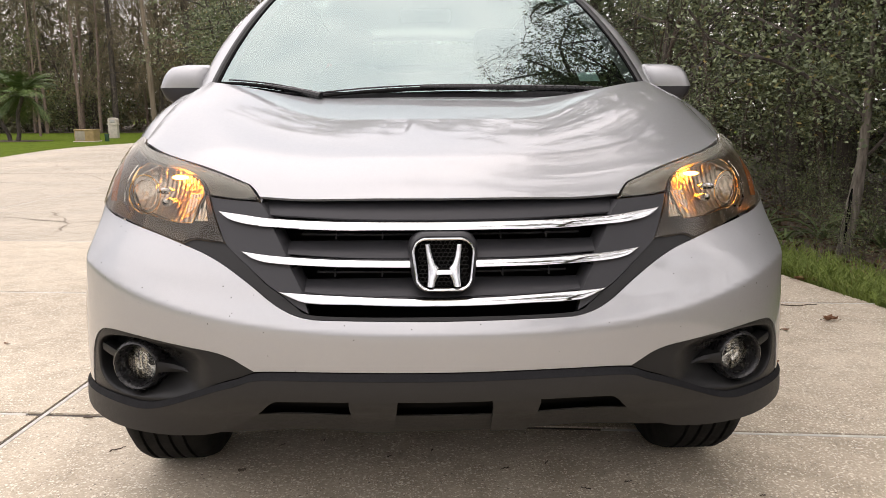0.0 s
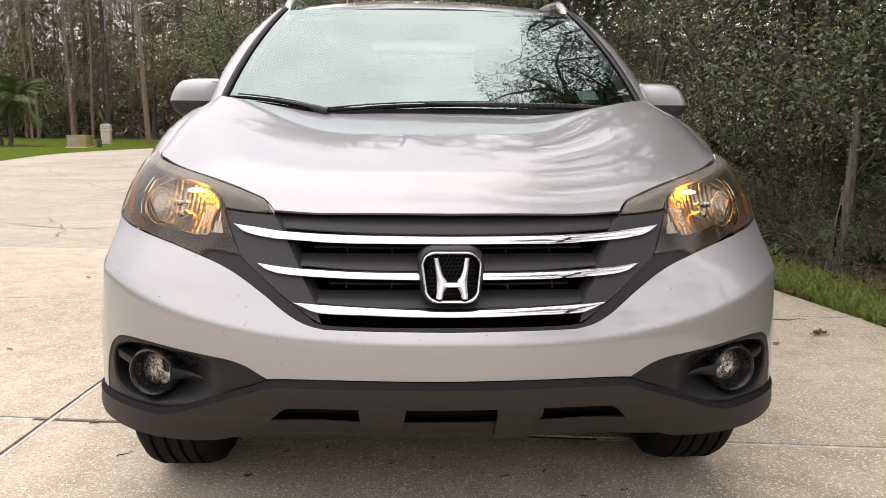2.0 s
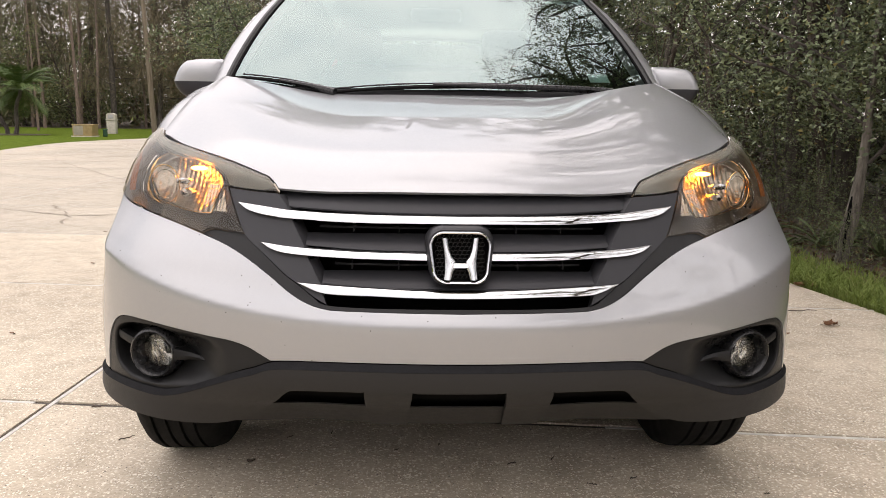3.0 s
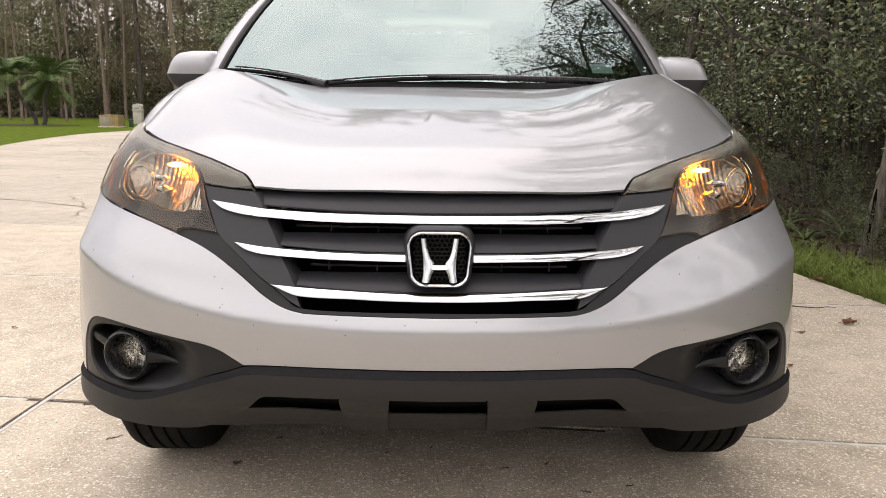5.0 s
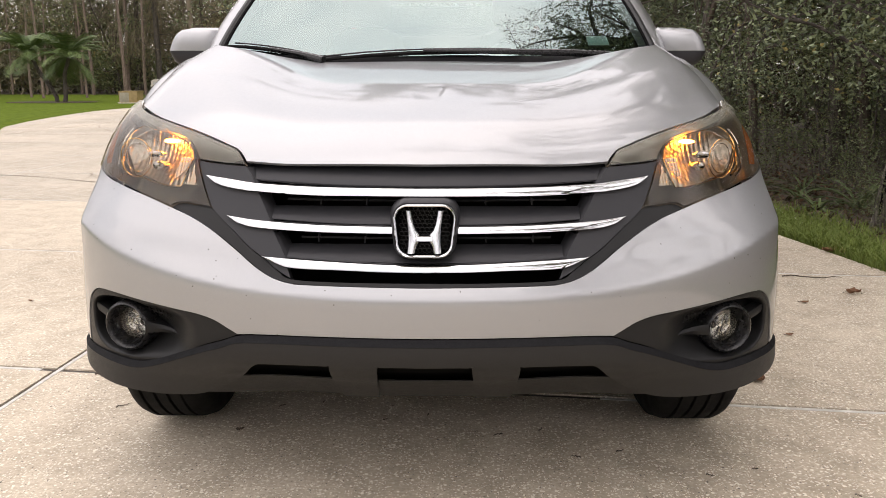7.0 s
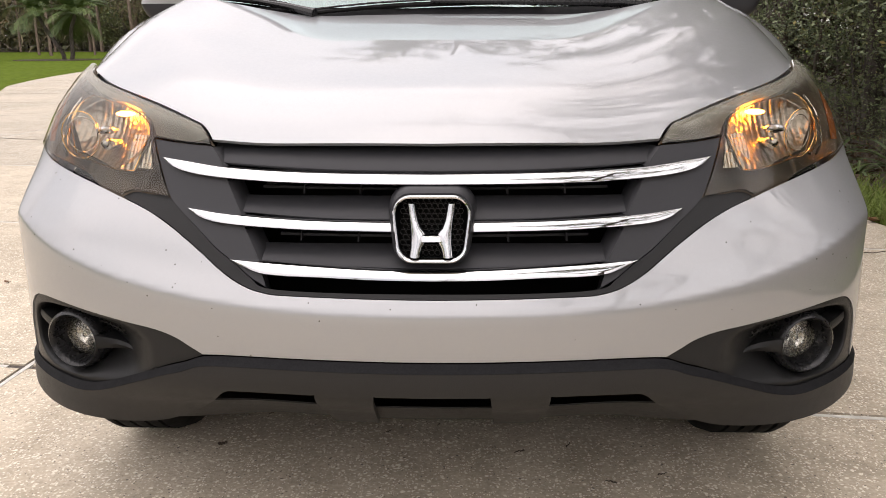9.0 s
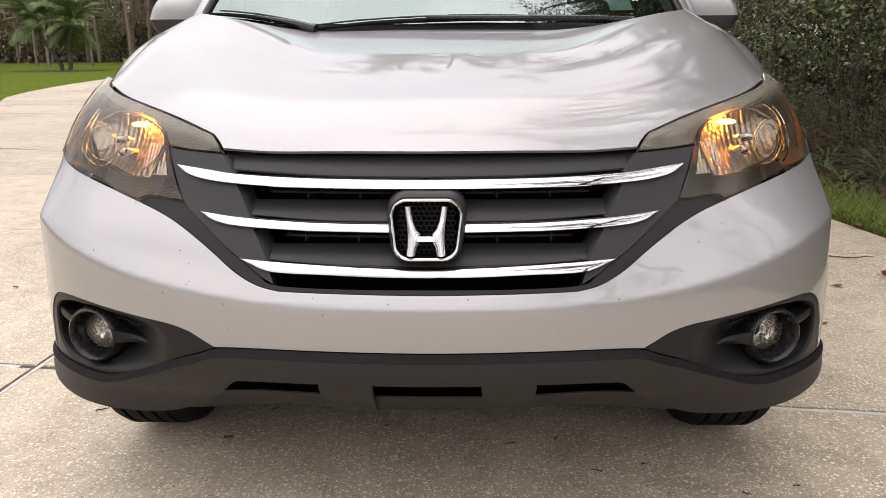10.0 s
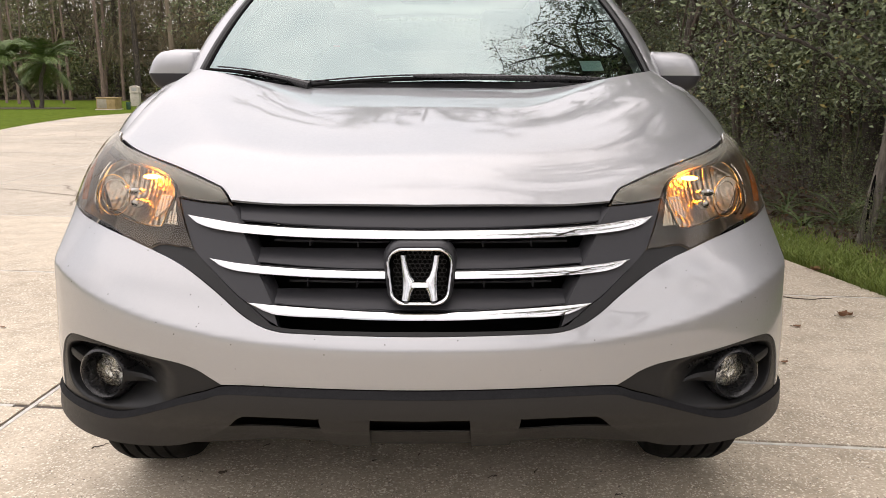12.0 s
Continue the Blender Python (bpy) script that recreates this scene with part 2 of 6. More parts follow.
def curve(text, closed=False, n=4):
    """A smooth line through the points of text; a * after a point makes it a corner."""
    raw = text.split()
    pts = [tuple(float(v) for v in p.rstrip("*").split(",")) for p in raw]
    sharp = [p.endswith("*") for p in raw]
    out, m = [], len(pts)
    for i in range(m if closed else m - 1):
        j = (i + 1) % m
        p1, p2 = np.array(pts[i]), np.array(pts[j])
        p0 = p1 if sharp[i] or (i == 0 and not closed) else np.array(pts[i - 1])
        p3 = p2 if sharp[j] or (j == m - 1 and not closed) else np.array(pts[(j + 1) % m])
        for k in range(n):
            t = k / n
            out.append(tuple(0.5 * (2 * p1 + (p2 - p0) * t + (2 * p0 - 5 * p1 + 4 * p2 - p3) * t * t + (3 * p1 - p0 - 3 * p2 + p3) * t ** 3)))
    if not closed:
        out.append(pts[-1])
    return out


def both(half):
    """A line from the middle outwards, with its mirror image: from the far left to the far right."""
    return [(-a, b) for a, b in reversed(half) if a > 1e-6] + list(half)


def flip(pts):
    return [(-a, b) for a, b in reversed(pts)]


def normal_at(fn, a, b, h=0.002):
    n = (fn(a + h, b) - fn(a - h, b)).cross(fn(a, b + h) - fn(a, b - h))
    return n.normalized()


def link(name, mesh, mat, parent=None, label=""):
    if mat is not None:
        mesh.materials.append(mat)
    ob = new(name, mesh)
    ob.parent = parent
    if label:
        ob["label"] = label
    return ob


def part(name, bm, mat, parent=None, label="", smooth=True):
    bmesh.ops.recalc_face_normals(bm, faces=bm.faces)
    mesh = bpy.data.meshes.new(name)
    for f in bm.faces:
        f.smooth = smooth
    bm.to_mesh(mesh)
    bm.free()
    if smooth:
        mesh.set_sharp_from_angle(angle=radians(38))
    return link(name, mesh, mat, parent, label)


def thing(name, label, category, at=(0, 0, 0), group="", kind=""):
    ob = new(name)
    ob.empty_display_size = 0.1
    ob.location = at
    return tagged(ob, label, category, group, kind)


def panel(name, outline, fn, mat, parent=None, label="", step=0.03, depth=0.012, turn=1, out=0.0):
    """A sheet cut to an outline in the two coordinates of fn, laid on the surface fn, with its edge turned inwards."""
    pts = []
    for p in outline:
        if not pts or abs(p[0] - pts[-1][0]) + abs(p[1] - pts[-1][1]) > 1e-4:
            pts.append(p)
    if abs(pts[0][0] - pts[-1][0]) + abs(pts[0][1] - pts[-1][1]) < 1e-4:
        pts.pop()
    bm = bmesh.new()
    bm.faces.new([bm.verts.new((a, b, 0)) for a, b in pts])
    for axis in (0, 1):
        lo, hi = min(p[axis] for p in pts), max(p[axis] for p in pts)
        k = math.ceil((lo + 1e-4) / step)
        while k * step < hi - 1e-4:
            co, no = [0, 0, 0], [0, 0, 0]
            co[axis], no[axis] = k * step, 1
            bmesh.ops.bisect_plane(bm, geom=bm.verts[:] + bm.edges[:] + bm.faces[:], dist=1e-6, plane_co=co, plane_no=no)
            k += 1
    bm.verts.index_update()
    skin = len(bm.verts)
    ab = [(v.co.x, v.co.y) for v in bm.verts]
    nor = [normal_at(fn, a, b) * turn for a, b in ab]
    for f in bm.faces:
        f.smooth = True
    rim = [e for e in bm.edges if e.is_boundary]
    made = bmesh.ops.extrude_edge_only(bm, edges=rim)["geom"]
    for f in (g for g in made if isinstance(g, bmesh.types.BMFace)):
        f.smooth = False
    bm.verts.index_update()
    low = {}
    for e in bm.edges:
        i, j = sorted((e.verts[0].index, e.verts[1].index))
        if i < skin <= j and (e.verts[0].co - e.verts[1].co).length < 1e-7:
            low[j] = i
    for v in bm.verts:
        i = v.index if v.index < skin else low[v.index]
        a, b = ab[i]
        v.co = fn(a, b) + nor[i] * (out - (depth if v.index >= skin else 0.0))
    bm.normal_update()
    for f in bm.faces:
        if f.smooth and f.normal.dot(nor[f.verts[0].index]) < 0:
            f.normal_flip()
    mesh = bpy.data.meshes.new(name)
    bm.to_mesh(mesh)
    bm.free()
    loops = []
    for poly in mesh.polygons:
        for vi in poly.vertices:
            loops.append(nor[vi] if poly.use_smooth else poly.normal.copy())
    mesh.normals_split_custom_set(loops)
    return link(name, mesh, mat, parent, label)


def loft(rings, closed=True, caps=True):
    """A bmesh skinned over rings of points."""
    bm = bmesh.new()
    rows = [[bm.verts.new(p) for p in ring] for ring in rings]
    m = len(rows[0])
    for r, s in zip(rows, rows[1:]):
        for i in range(m if closed else m - 1):
            j = (i + 1) % m
            bm.faces.new((r[i], r[j], s[j], s[i]))
    if caps and closed:
        bm.faces.new(rows[0])
        bm.faces.new(rows[-1])
    return bm


def box(lo, hi, bevel=0.0, seg=2, m=None):
    bm = bmesh.new()
    bmesh.ops.create_cube(bm, size=1)
    for v in bm.verts:
        v.co = Vector([l + (h - l) * (c + 0.5) for l, h, c in zip(lo, hi, v.co)])
    if bevel:
        bmesh.ops.bevel(bm, geom=bm.edges[:], offset=bevel, segments=seg, affect="EDGES", profile=0.5)
    if m is not None:
        bm.transform(m)
    return bm


def tube(points, radii, seg=10, caps=True):
    """A round rod along points."""
    rings = []
    for i, p in enumerate(points):
        a, b = Vector(points[max(0, i - 1)]), Vector(points[min(len(points) - 1, i + 1)])
        d = (b - a).normalized()
        side = d.cross(Vector((0, 0, 1)) if abs(d.z) < 0.9 else Vector((0, 1, 0))).normalized()
        up = side.cross(d)
        r = radii[i] if isinstance(radii, (list, tuple)) else radii
        rings.append([Vector(p) + (side * math.cos(k * math.tau / seg) + up * math.sin(k * math.tau / seg)) * r for k in range(seg)])
    return loft(rings, caps=caps)


def lathe(profile, seg=32, m=None, closed=False):
    """A body turned round its own y axis: profile of (radius, y)."""
    bm = loft([[Vector((r * math.cos(k * math.tau / seg), y, r * math.sin(k * math.tau / seg))) for k in range(seg)] for r, y in profile], caps=not closed)
    if m is not None:
        bm.transform(m)
    return bm


# ---- the car: its nose lies at y = 0 and it faces the camera ----
LEAN = knots(".10,.46 .16,.355 .22,.255 .26,.190 .30,.133 .34,.078 .37,.035 .40,.010 .43,.001 .45,0 .50,.0003 .535,.0012 .55,.0026 .558,.0045 .566,.0090 .575,.0145 .60,.030 .64,.052 .72,.097 .80,.143 .88,.210 .96,.325 1.05,.47")
ROUND_AT, ROUND_LEN = 0.84, 0.23
ROUND_A = math.atan(0.52 * ROUND_AT + 4.4 * ROUND_AT ** 9)


def plan_line(u):
    a, s = abs(u), (1 if u >= 0 else -1)
    if a <= ROUND_AT:
        return u, 0.26 * a * a + 0.44 * a ** 10
    d, k = a - ROUND_AT, (math.pi / 2 - ROUND_A) / ROUND_LEN
    e = min(d, ROUND_LEN)
    x = ROUND_AT + (math.sin(ROUND_A + k * e) - math.sin(ROUND_A)) / k
    y = 0.26 * ROUND_AT ** 2 + 0.44 * ROUND_AT ** 10 + (math.cos(ROUND_A) - math.cos(ROUND_A + k * e)) / k
    return s * x, y + max(0.0, d - ROUND_LEN)


def front(u, z):
    """The car's face: u runs across (and round the corner), z up."""
    x, y = plan_line(u)
    w = min(1.0, abs(u) / 0.85)
    zs = z - 0.12 * min(1.1, abs(u) / 0.82) ** 3 * ease(z, 0.42, 0.56) * (1 - ease(z, 0.66, 0.80)) - 0.03 * w * w * ease(z, 0.66, 0.80) * (1 - ease(z, 0.80, 0.95))
    lean = herm(zs, *LEAN)
    if zs < 0.45:
        lean *= 1 - 0.9 * ease(w, 0.35, 0.88)
    sx = 1 - 0.045 * max(0.0, min(1.0, (z - 0.70) / 0.28)) ** 1.5
    if abs(x) > ROUND_AT:
        x = math.copysign(ROUND_AT + (abs(x) - ROUND_AT) * (1 - 0.62 * ease(z, 0.50, 0.77)), x)
    return Vector((x * sx, y + lean, z))


LOW_TOP = knots("0,.471 .2,.471 .35,.469 .413,.464 .45,.450 .49,.437 .56,.410 .615,.388 .655,.376 .688,.372 .732,.374 .794,.375 .855,.372 .93,.370 1.05,.366")


SHOULDER = 0.012


def low_form(u, z, share):
    """The lower bumper, standing proud of the paint; share says how far out on its sloped shoulder a point lies."""
    a = abs(u)
    proud = (0.016 - 0.008 * ease(a, 0.6, 0.9)) * share + 0.006 * ease(a, 0.55, 0.85) * ease(0.372 - z, 0.0, 0.07)
    n = normal_at(front, u, z, 0.004)
    return front(u, z) + Vector((n.x, n.y, 0)) * proud


def low_front(u, z):
    return low_form(u, z, 1.0)


def fog_front(u, z):
    """The fog lamp's surround, with a pocket round the lamp."""
    a = abs(u)
    r = (abs((a - 0.702) / (0.112 if a > 0.702 else 0.185)) ** 3 + abs((z - 0.451) / 0.068) ** 3) ** (1 / 3)
    dip = 0.068 * (1 - ease(r, 0.78 - 0.42 * ease(0.70 - a, 0.0, 0.06), 1.04)) + 0.004
    return front(u, z) + Vector((0, dip, 0))


car = thing("car", "silver sport utility car with lit amber headlamps on concrete", "car")

LAMP = curve(".421,.8225* .434,.839 .450,.853 .468,.859 .542,.881 .634,.903 .732,.924 .784,.9395 .800,.957* .816,.957* .842,.925 .854,.86 .848,.818 .836,.800 .795,.784 .745,.7715 .660,.7515 .588,.732* .568,.740 .550,.7405 .530,.738 .489,.733* .507,.763 .527,.800 .543,.832* .504,.8275 .461,.8245", True)
FOG = curve(".413,.466* .437,.479 .465,.494 .504,.505 .56,.512 .634,.521 .715,.530 .765,.531 .795,.522 .82,.495 .838,.45 .848,.41 .855,.374* .82,.3675 .794,.3685 .732,.3680 .688,.3663 .655,.3702 .615,.383 .56,.406 .49,.4375 .45,.4512", True)
PAINT_TOP = curve("0,.580 .244,.582 .295,.585 .334,.595 .374,.615 .426,.651 .484,.687 .535,.711 .592,.7295 .66,.749 .745,.769 .795,.7805 .834,.795 .852,.815* .868,.818 .90,.808 .96,.788 1.08,.775*")
PAINT_LOW = curve("0,.4735 .2,.4735 .35,.4715 .413,.468* .437,.481 .465,.496 .504,.507 .56,.514 .634,.523 .715,.532 .766,.533 .797,.524 .823,.496 .841,.45 .851,.41 .858,.376* .93,.373 1.08,.368*")
panel("front_bumper", both(PAINT_LOW) + both(PAINT_TOP)[::-1], front, CHIPPED, car, "silver painted bumper skin with small stone chips", 0.008, 0.010)

LOW_EDGE = curve("0,.410* .094,.410 .102,.402 .114,.266* .202,.266* .206,.402 .213,.409 .34,.406 .374,.400 .405,.368 .44,.335 .49,.304 .54,.289 .60,.291 .66,.297 .72,.302 .79,.306 .86,.312 .94,.324 1.08,.338*")
LOW_LINE = curve("0,.471 .2,.471 .35,.469 .413,.464 .45,.450 .49,.437 .56,.410 .615,.388 .655,.376 .688,.372 .732,.374 .794,.375 .855,.372 .93,.370 1.08,.366*")


def low_skin(u, v):
    return low_front(u, herm(abs(u), *LOW_TOP) - v)


def low_shoulder(u, v):
    return low_form(u, herm(abs(u), *LOW_TOP) - v, v / SHOULDER)


LOW_BOTTOM = [(a, herm(a, *LOW_TOP) - b) for a, b in LOW_EDGE]
lower = panel("lower_bumper", both([(a, SHOULDER) for a, b in LOW_LINE]) + both(LOW_BOTTOM)[::-1], low_skin, LOWER, car, "matt dark grey lower bumper with three slots", 0.0115, 0.012, -1)
panel("shoulder", both([(a, 0.0) for a, b in LOW_LINE]) + both([(a, SHOULDER + 0.0005) for a, b in LOW_LINE])[::-1], low_shoulder, COWL, lower, "", 0.0115, 0.003, -1)
# sheet added behind the slots: their shade is its near-black colour
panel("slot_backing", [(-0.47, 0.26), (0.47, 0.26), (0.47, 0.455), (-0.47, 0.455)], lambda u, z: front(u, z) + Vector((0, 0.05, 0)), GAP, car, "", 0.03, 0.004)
panel("skid_panel", both(curve("0,.233* .30,.238 .46,.262 .56,.284*")) + both(curve("0,.330* .100,.330* .45,.330 .56,.302*"))[::-1], low_front, LOWER, car, "dark panel below the slots", 0.03, 0.003, out=-0.014)
# thin slats deep in the three slots
for a, b in ((-0.36, -0.225), (-0.09, 0.09), (0.225, 0.36)):
    for zz in (0.388,):
        part("slat", loft([[front(a + (b - a) * k / 6, zz + e) + Vector((0, d, 0)) for d, e in ((0.046, 0.0012), (0.034, 0.0015), (0.033, 0.0), (0.034, -0.0015), (0.046, -0.0012))] for k in range(7)]), LOWER, lower)
# near-black sheet added behind the nose so that its gaps read dark
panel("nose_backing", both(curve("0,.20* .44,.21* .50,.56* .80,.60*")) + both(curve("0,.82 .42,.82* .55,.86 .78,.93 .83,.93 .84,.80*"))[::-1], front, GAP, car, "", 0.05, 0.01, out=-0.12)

for s in (1, -1):
    def to(pts, s=s):
        return pts if s > 0 else flip(pts)
    fog = panel("fog_lamp_surround", to(FOG), fog_front, PLASTIC, car, "black textured plastic surround", 0.0042, 0.02)
    c = fog_front(0.700 * s, 0.452)
    aim = Matrix.Translation(c + Vector((0, -0.058, 0))) @ pose(0, 0, 0, 0, 0, 14 * s)
    part("lamp_ring", lathe([(0.0398, 0.05), (0.0402, 0.024), (0.0460, 0.004), (0.048, -0.004), (0.053, -0.009), (0.0585, -0.004), (0.061, 0.010), (0.062, 0.075)], 40, aim, True), GLOSS_PLASTIC, fog)
    deep = aim @ Matrix.Translation((0, 0.013, 0))
    # near-black sheet added so that no lit ground shows past the pocket
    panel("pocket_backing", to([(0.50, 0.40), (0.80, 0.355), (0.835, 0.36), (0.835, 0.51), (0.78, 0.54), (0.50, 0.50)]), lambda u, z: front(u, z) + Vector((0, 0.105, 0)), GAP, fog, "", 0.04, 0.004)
    part("reflector", lathe([(0.004, 0.045), (0.016, 0.040), (0.030, 0.026), (0.0395, 0.012)], 24, deep, True), FOG_MIRROR, fog, smooth=False)
    for k in (-1, 0, 1):
        part("lens_flute", tube([deep @ Vector((0.012 * k, 0.006, -0.030 + 0.004 * abs(k))), deep @ Vector((0.012 * k, 0.0, 0)), deep @ Vector((0.012 * k, 0.006, 0.030 - 0.004 * abs(k)))], 0.0022, 6), FOG_LENS, fog)
    part("bulb", lathe([(0.001, 0.012), (0.006, 0.014), (0.008, 0.022), (0.007, 0.040)], 12, deep), CHROME, fog)
    part("lens", lathe([(0.001, -0.006), (0.018, -0.004), (0.032, 0.002), (0.0395, 0.010)], 32, deep, True), FOG_LENS, fog, "clear fog lamp lens")
    # fins that hold the ring on both sides
    for a0, a1, z0, z1, hgt in ((0.752, 0.806, 0.466, 0.477, 0.010), (0.575, 0.648, 0.440, 0.455, 0.014)):
        rings = []
        for k in range(5):
            a, z = a0 + (a1 - a0) * k / 4, z0 + (z1 - z0) * k / 4
            p = front(a * s, z)
            near = k / 4 if a0 < 0.7 else 1.0
            sunk = (fog_front(a * s, z).y - p.y + 0.001) * (1 - near) + 0.012 * near
            h = hgt * (0.25 + 0.75 * near)
            rings.append([p + Vector((0, d, e)) for d, e in ((sunk + 0.045, h), (sunk + 0.004, h * 0.9), (sunk, 0), (sunk + 0.004, -h), (sunk + 0.045, -h * 1.2))])
        part("fin", loft(rings), PLASTIC, fog)
    for r in range(4):
        for q in range(5):
            p = fog_front((0.592 + 0.0105 * q + 0.005 * (r % 2)) * s, 0.474 + 0.0075 * r)
            part("mesh_cell", lathe([(0.0056, 0.003), (0.0056, -0.0012), (0.0047, -0.0012), (0.0047, 0.003)], 6, Matrix.Translation(p + Vector((0, -0.003, 0))), True), PLASTIC, fog, smooth=False)

# grille: a dark trim below, grey cheeks, sloped bars, chrome strips
TRIM_TOP = curve("0,.590 .2,.590 .293,.594 .321,.608 .354,.631 .388,.652 .437,.692 .487,.732 .530,.7365 .550,.739 .568,.7385 .586,.731*")
TRIM_LOW = curve("0,.582 .244,.584 .295,.587 .334,.597 .374,.617 .426,.653 .484,.689 .535,.713 .586,.730*")
panel("grille_trim", both(TRIM_LOW) + both(TRIM_TOP)[::-1], front, PLASTIC, car, "black trim under the grille", 0.02, 0.03, out=-0.003)
grille = thing("grille", "", "")
grille.parent = car
grille["label"] = "dark grey grille with three chrome strips"
CHEEK = curve(".421,.8205* .461,.8225 .504,.8255 .541,.830* .525,.800 .505,.763 .485,.731 .437,.693 .388,.654 .354,.633 .321,.610 .291,.595* .301,.618* .307,.637* .336,.686* .343,.706* .350,.716* .379,.765* .389,.784* .402,.802*", True)
for s in (1, -1):
    panel("cheek", CHEEK if s > 0 else flip(CHEEK), front, GREY, grille, "", 0.02, 0.03, out=0.0)
    # its inner edge falls back into the slots in a chamfer
    for line in (".3365,.688 .343,.706 .350,.716 .379,.763", ".3015,.620 .307,.637 .336,.685", ".390,.786 .402,.802 .420,.819"):
        rows = [[front((a - du) * s, z) + Vector((0, d, 0)) for du, d in ((0.0005, -0.0005), (0.006, 0.005), (0.014, 0.022), (0.017, 0.045))] for a, z in curve(line)]
        part("chamfer", loft(rows, closed=False), GREY, grille)


def sweep(name, span, upper, lower, section, mat, parent, n=60, label=""):
    """A strip along the nose from -span to span (or one side of it) between two heights; section gives (share of height, out)."""
    a, b = span
    rings = []
    for i in range(n + 1):
        u = a + (b - a) * i / n
        top, bot = herm(abs(u), *upper), herm(abs(u), *lower)
        if bot > top:
            top = bot = 0.5 * (top + bot)
        rings.append([front(u, top + (bot - top) * f) - Vector((0, o, 0)) for f, o in section])
    return part(name, loft(rings), mat, parent, label)


BULGE = [(0.0, -0.02), (0.0, 0.007), (0.03, 0.0095), (0.10, 0.0110), (0.30, 0.01207), (0.50, 0.01255), (0.70, 0.01243), (0.90, 0.0117), (0.97, 0.0102), (1.0, 0.006), (1.0, -0.02)]
C1U, C1L = knots("0,.7803 .25,.7822 .387,.7875 .457,.7950 .511,.801"), knots("0,.763 .25,.764 .385,.769 .454,.776 .492,.787 .511,.801")
C2U, C2L = knots("0,.703 .15,.7035 .247,.705 .379,.7115 .446,.719"), knots("0,.6872 .15,.688 .247,.689 .377,.695 .42,.704 .446,.719")
C3U, C3L = knots("0,.627 .1,.6283 .181,.631 .296,.6355 .357,.639"), knots("0,.6112 .1,.612 .181,.614 .296,.617 .33,.627 .357,.639")
sweep("chrome_strip", (-0.511, 0.511), C1U, C1L, BULGE, CHROME, grille, 90, "polished chrome strip")
sweep("chrome_strip", (0.072, 0.446), C2U, C2L, BULGE, CHROME, grille, 60, "polished chrome strip")
sweep("chrome_strip", (-0.446, -0.072), C2U, C2L, BULGE, CHROME, grille, 60, "polished chrome strip")
sweep("chrome_strip", (-0.357, 0.357), C3U, C3L, BULGE, CHROME, grille, 80, "polished chrome strip")
SLOPE = [(0.0, -0.034), (0.05, -0.030), (0.5, -0.016), (0.92, -0.004), (1.0, -0.004), (1.12, -0.010), (1.12, -0.03), (0.5, -0.07)]
sweep("grille_bar", (-0.418, 0.418), knots("0,.822 .2,.823 .41,.826"), knots("0,.784 .2,.786 .405,.794"), SLOPE, GREY, grille, 60)
sweep("grille_bar", (-0.382, 0.382), knots("0,.739 .2,.737 .37,.735"), knots("0,.705 .2,.706 .37,.714"), SLOPE, GREY, grille, 60)
sweep("grille_bar", (-0.338, 0.338), knots("0,.662 .2,.659 .33,.657"), knots("0,.628 .2,.631 .33,.638"), SLOPE, GREY, grille, 60)
for zz, half in ((0.748, 0.32), (0.670, 0.28)):
    sweep("slat", (-half, half), knots("0,%.4f 1,%.4f" % (zz + 0.002, zz)), knots("0,%.4f 1,%.4f" % (zz - 0.002, zz - 0.004)), [(0, -0.085), (0, -0.046), (1, -0.046), (1, -0.085)], GREY, grille, 30)
    for u in (-0.24, -0.135, 0.135, 0.24):
        sweep("rib", (u - 0.0015, u + 0.0015), knots("0,%.4f 1,%.4f" % (zz + 0.013, zz + 0.013)), knots("0,%.4f 1,%.4f" % (zz - 0.010, zz - 0.010)), [(0, -0.085), (0, -0.042), (1, -0.042), (1, -0.085)], GREY, grille, 1)


# badge: a chrome ring round two flared uprights joined by a bar
def rounded(w_top, w_bot, z_top, z_bot, r, n=6):
    pts = []
    for (cx, cz), a0 in (((w_top - r, z_top - r), 0), ((-w_top + r, z_top - r), 90), ((-w_bot + r, z_bot + r), 180), ((w_bot - r, z_bot + r), 270)):
        for k in range(n + 1):
            a = radians(a0 + 90 * k / n)
            pts.append((cx + r * math.cos(a), cz + r * math.sin(a)))
    return pts


BADGE_TILT = 0.36


def badge_at(x, z, out):
    return Vector((x, 0.052 + (z - 0.697) * BADGE_TILT - out, z))


badge = thing("badge", "", "")
badge.parent = grille
badge["label"] = "chrome emblem in a rounded dark recess"
outer, inner = rounded(0.0700, 0.0640, 0.757, 0.6440, 0.033, 9), rounded(0.0650, 0.0590, 0.7525, 0.6480, 0.028, 9)
part("surround", loft([[badge_at(x, z, o) for x, z in pts] for pts, o in ((rounded(0.077, 0.070, 0.763, 0.639, 0.036, 9), -0.05), (rounded(0.0740, 0.0675, 0.7600, 0.6415, 0.035, 9), -0.004), (outer, 0.004), (inner, 0.002), (inner, -0.03))], caps=False), GREY, badge)
part("plate", loft([[badge_at(x, z, o) for x, z in pts] for pts, o in ((inner, -0.012), (rounded(0.01, 0.01, 0.71, 0.69, 0.004, 9), -0.012))]), GAP, badge)
for r in range(11):
    for q in range(13):
        x, z = -0.060 + 0.010 * q + 0.005 * (r % 2), 0.657 + 0.0085 * r
        if abs(x) < 0.052:
            part("mesh_cell", lathe([(0.0054, 0.003), (0.0054, -0.001), (0.0042, -0.001), (0.0042, 0.003)], 6, Matrix.Translation(badge_at(x, z, -0.010)), True), PLASTIC, badge, smooth=False)
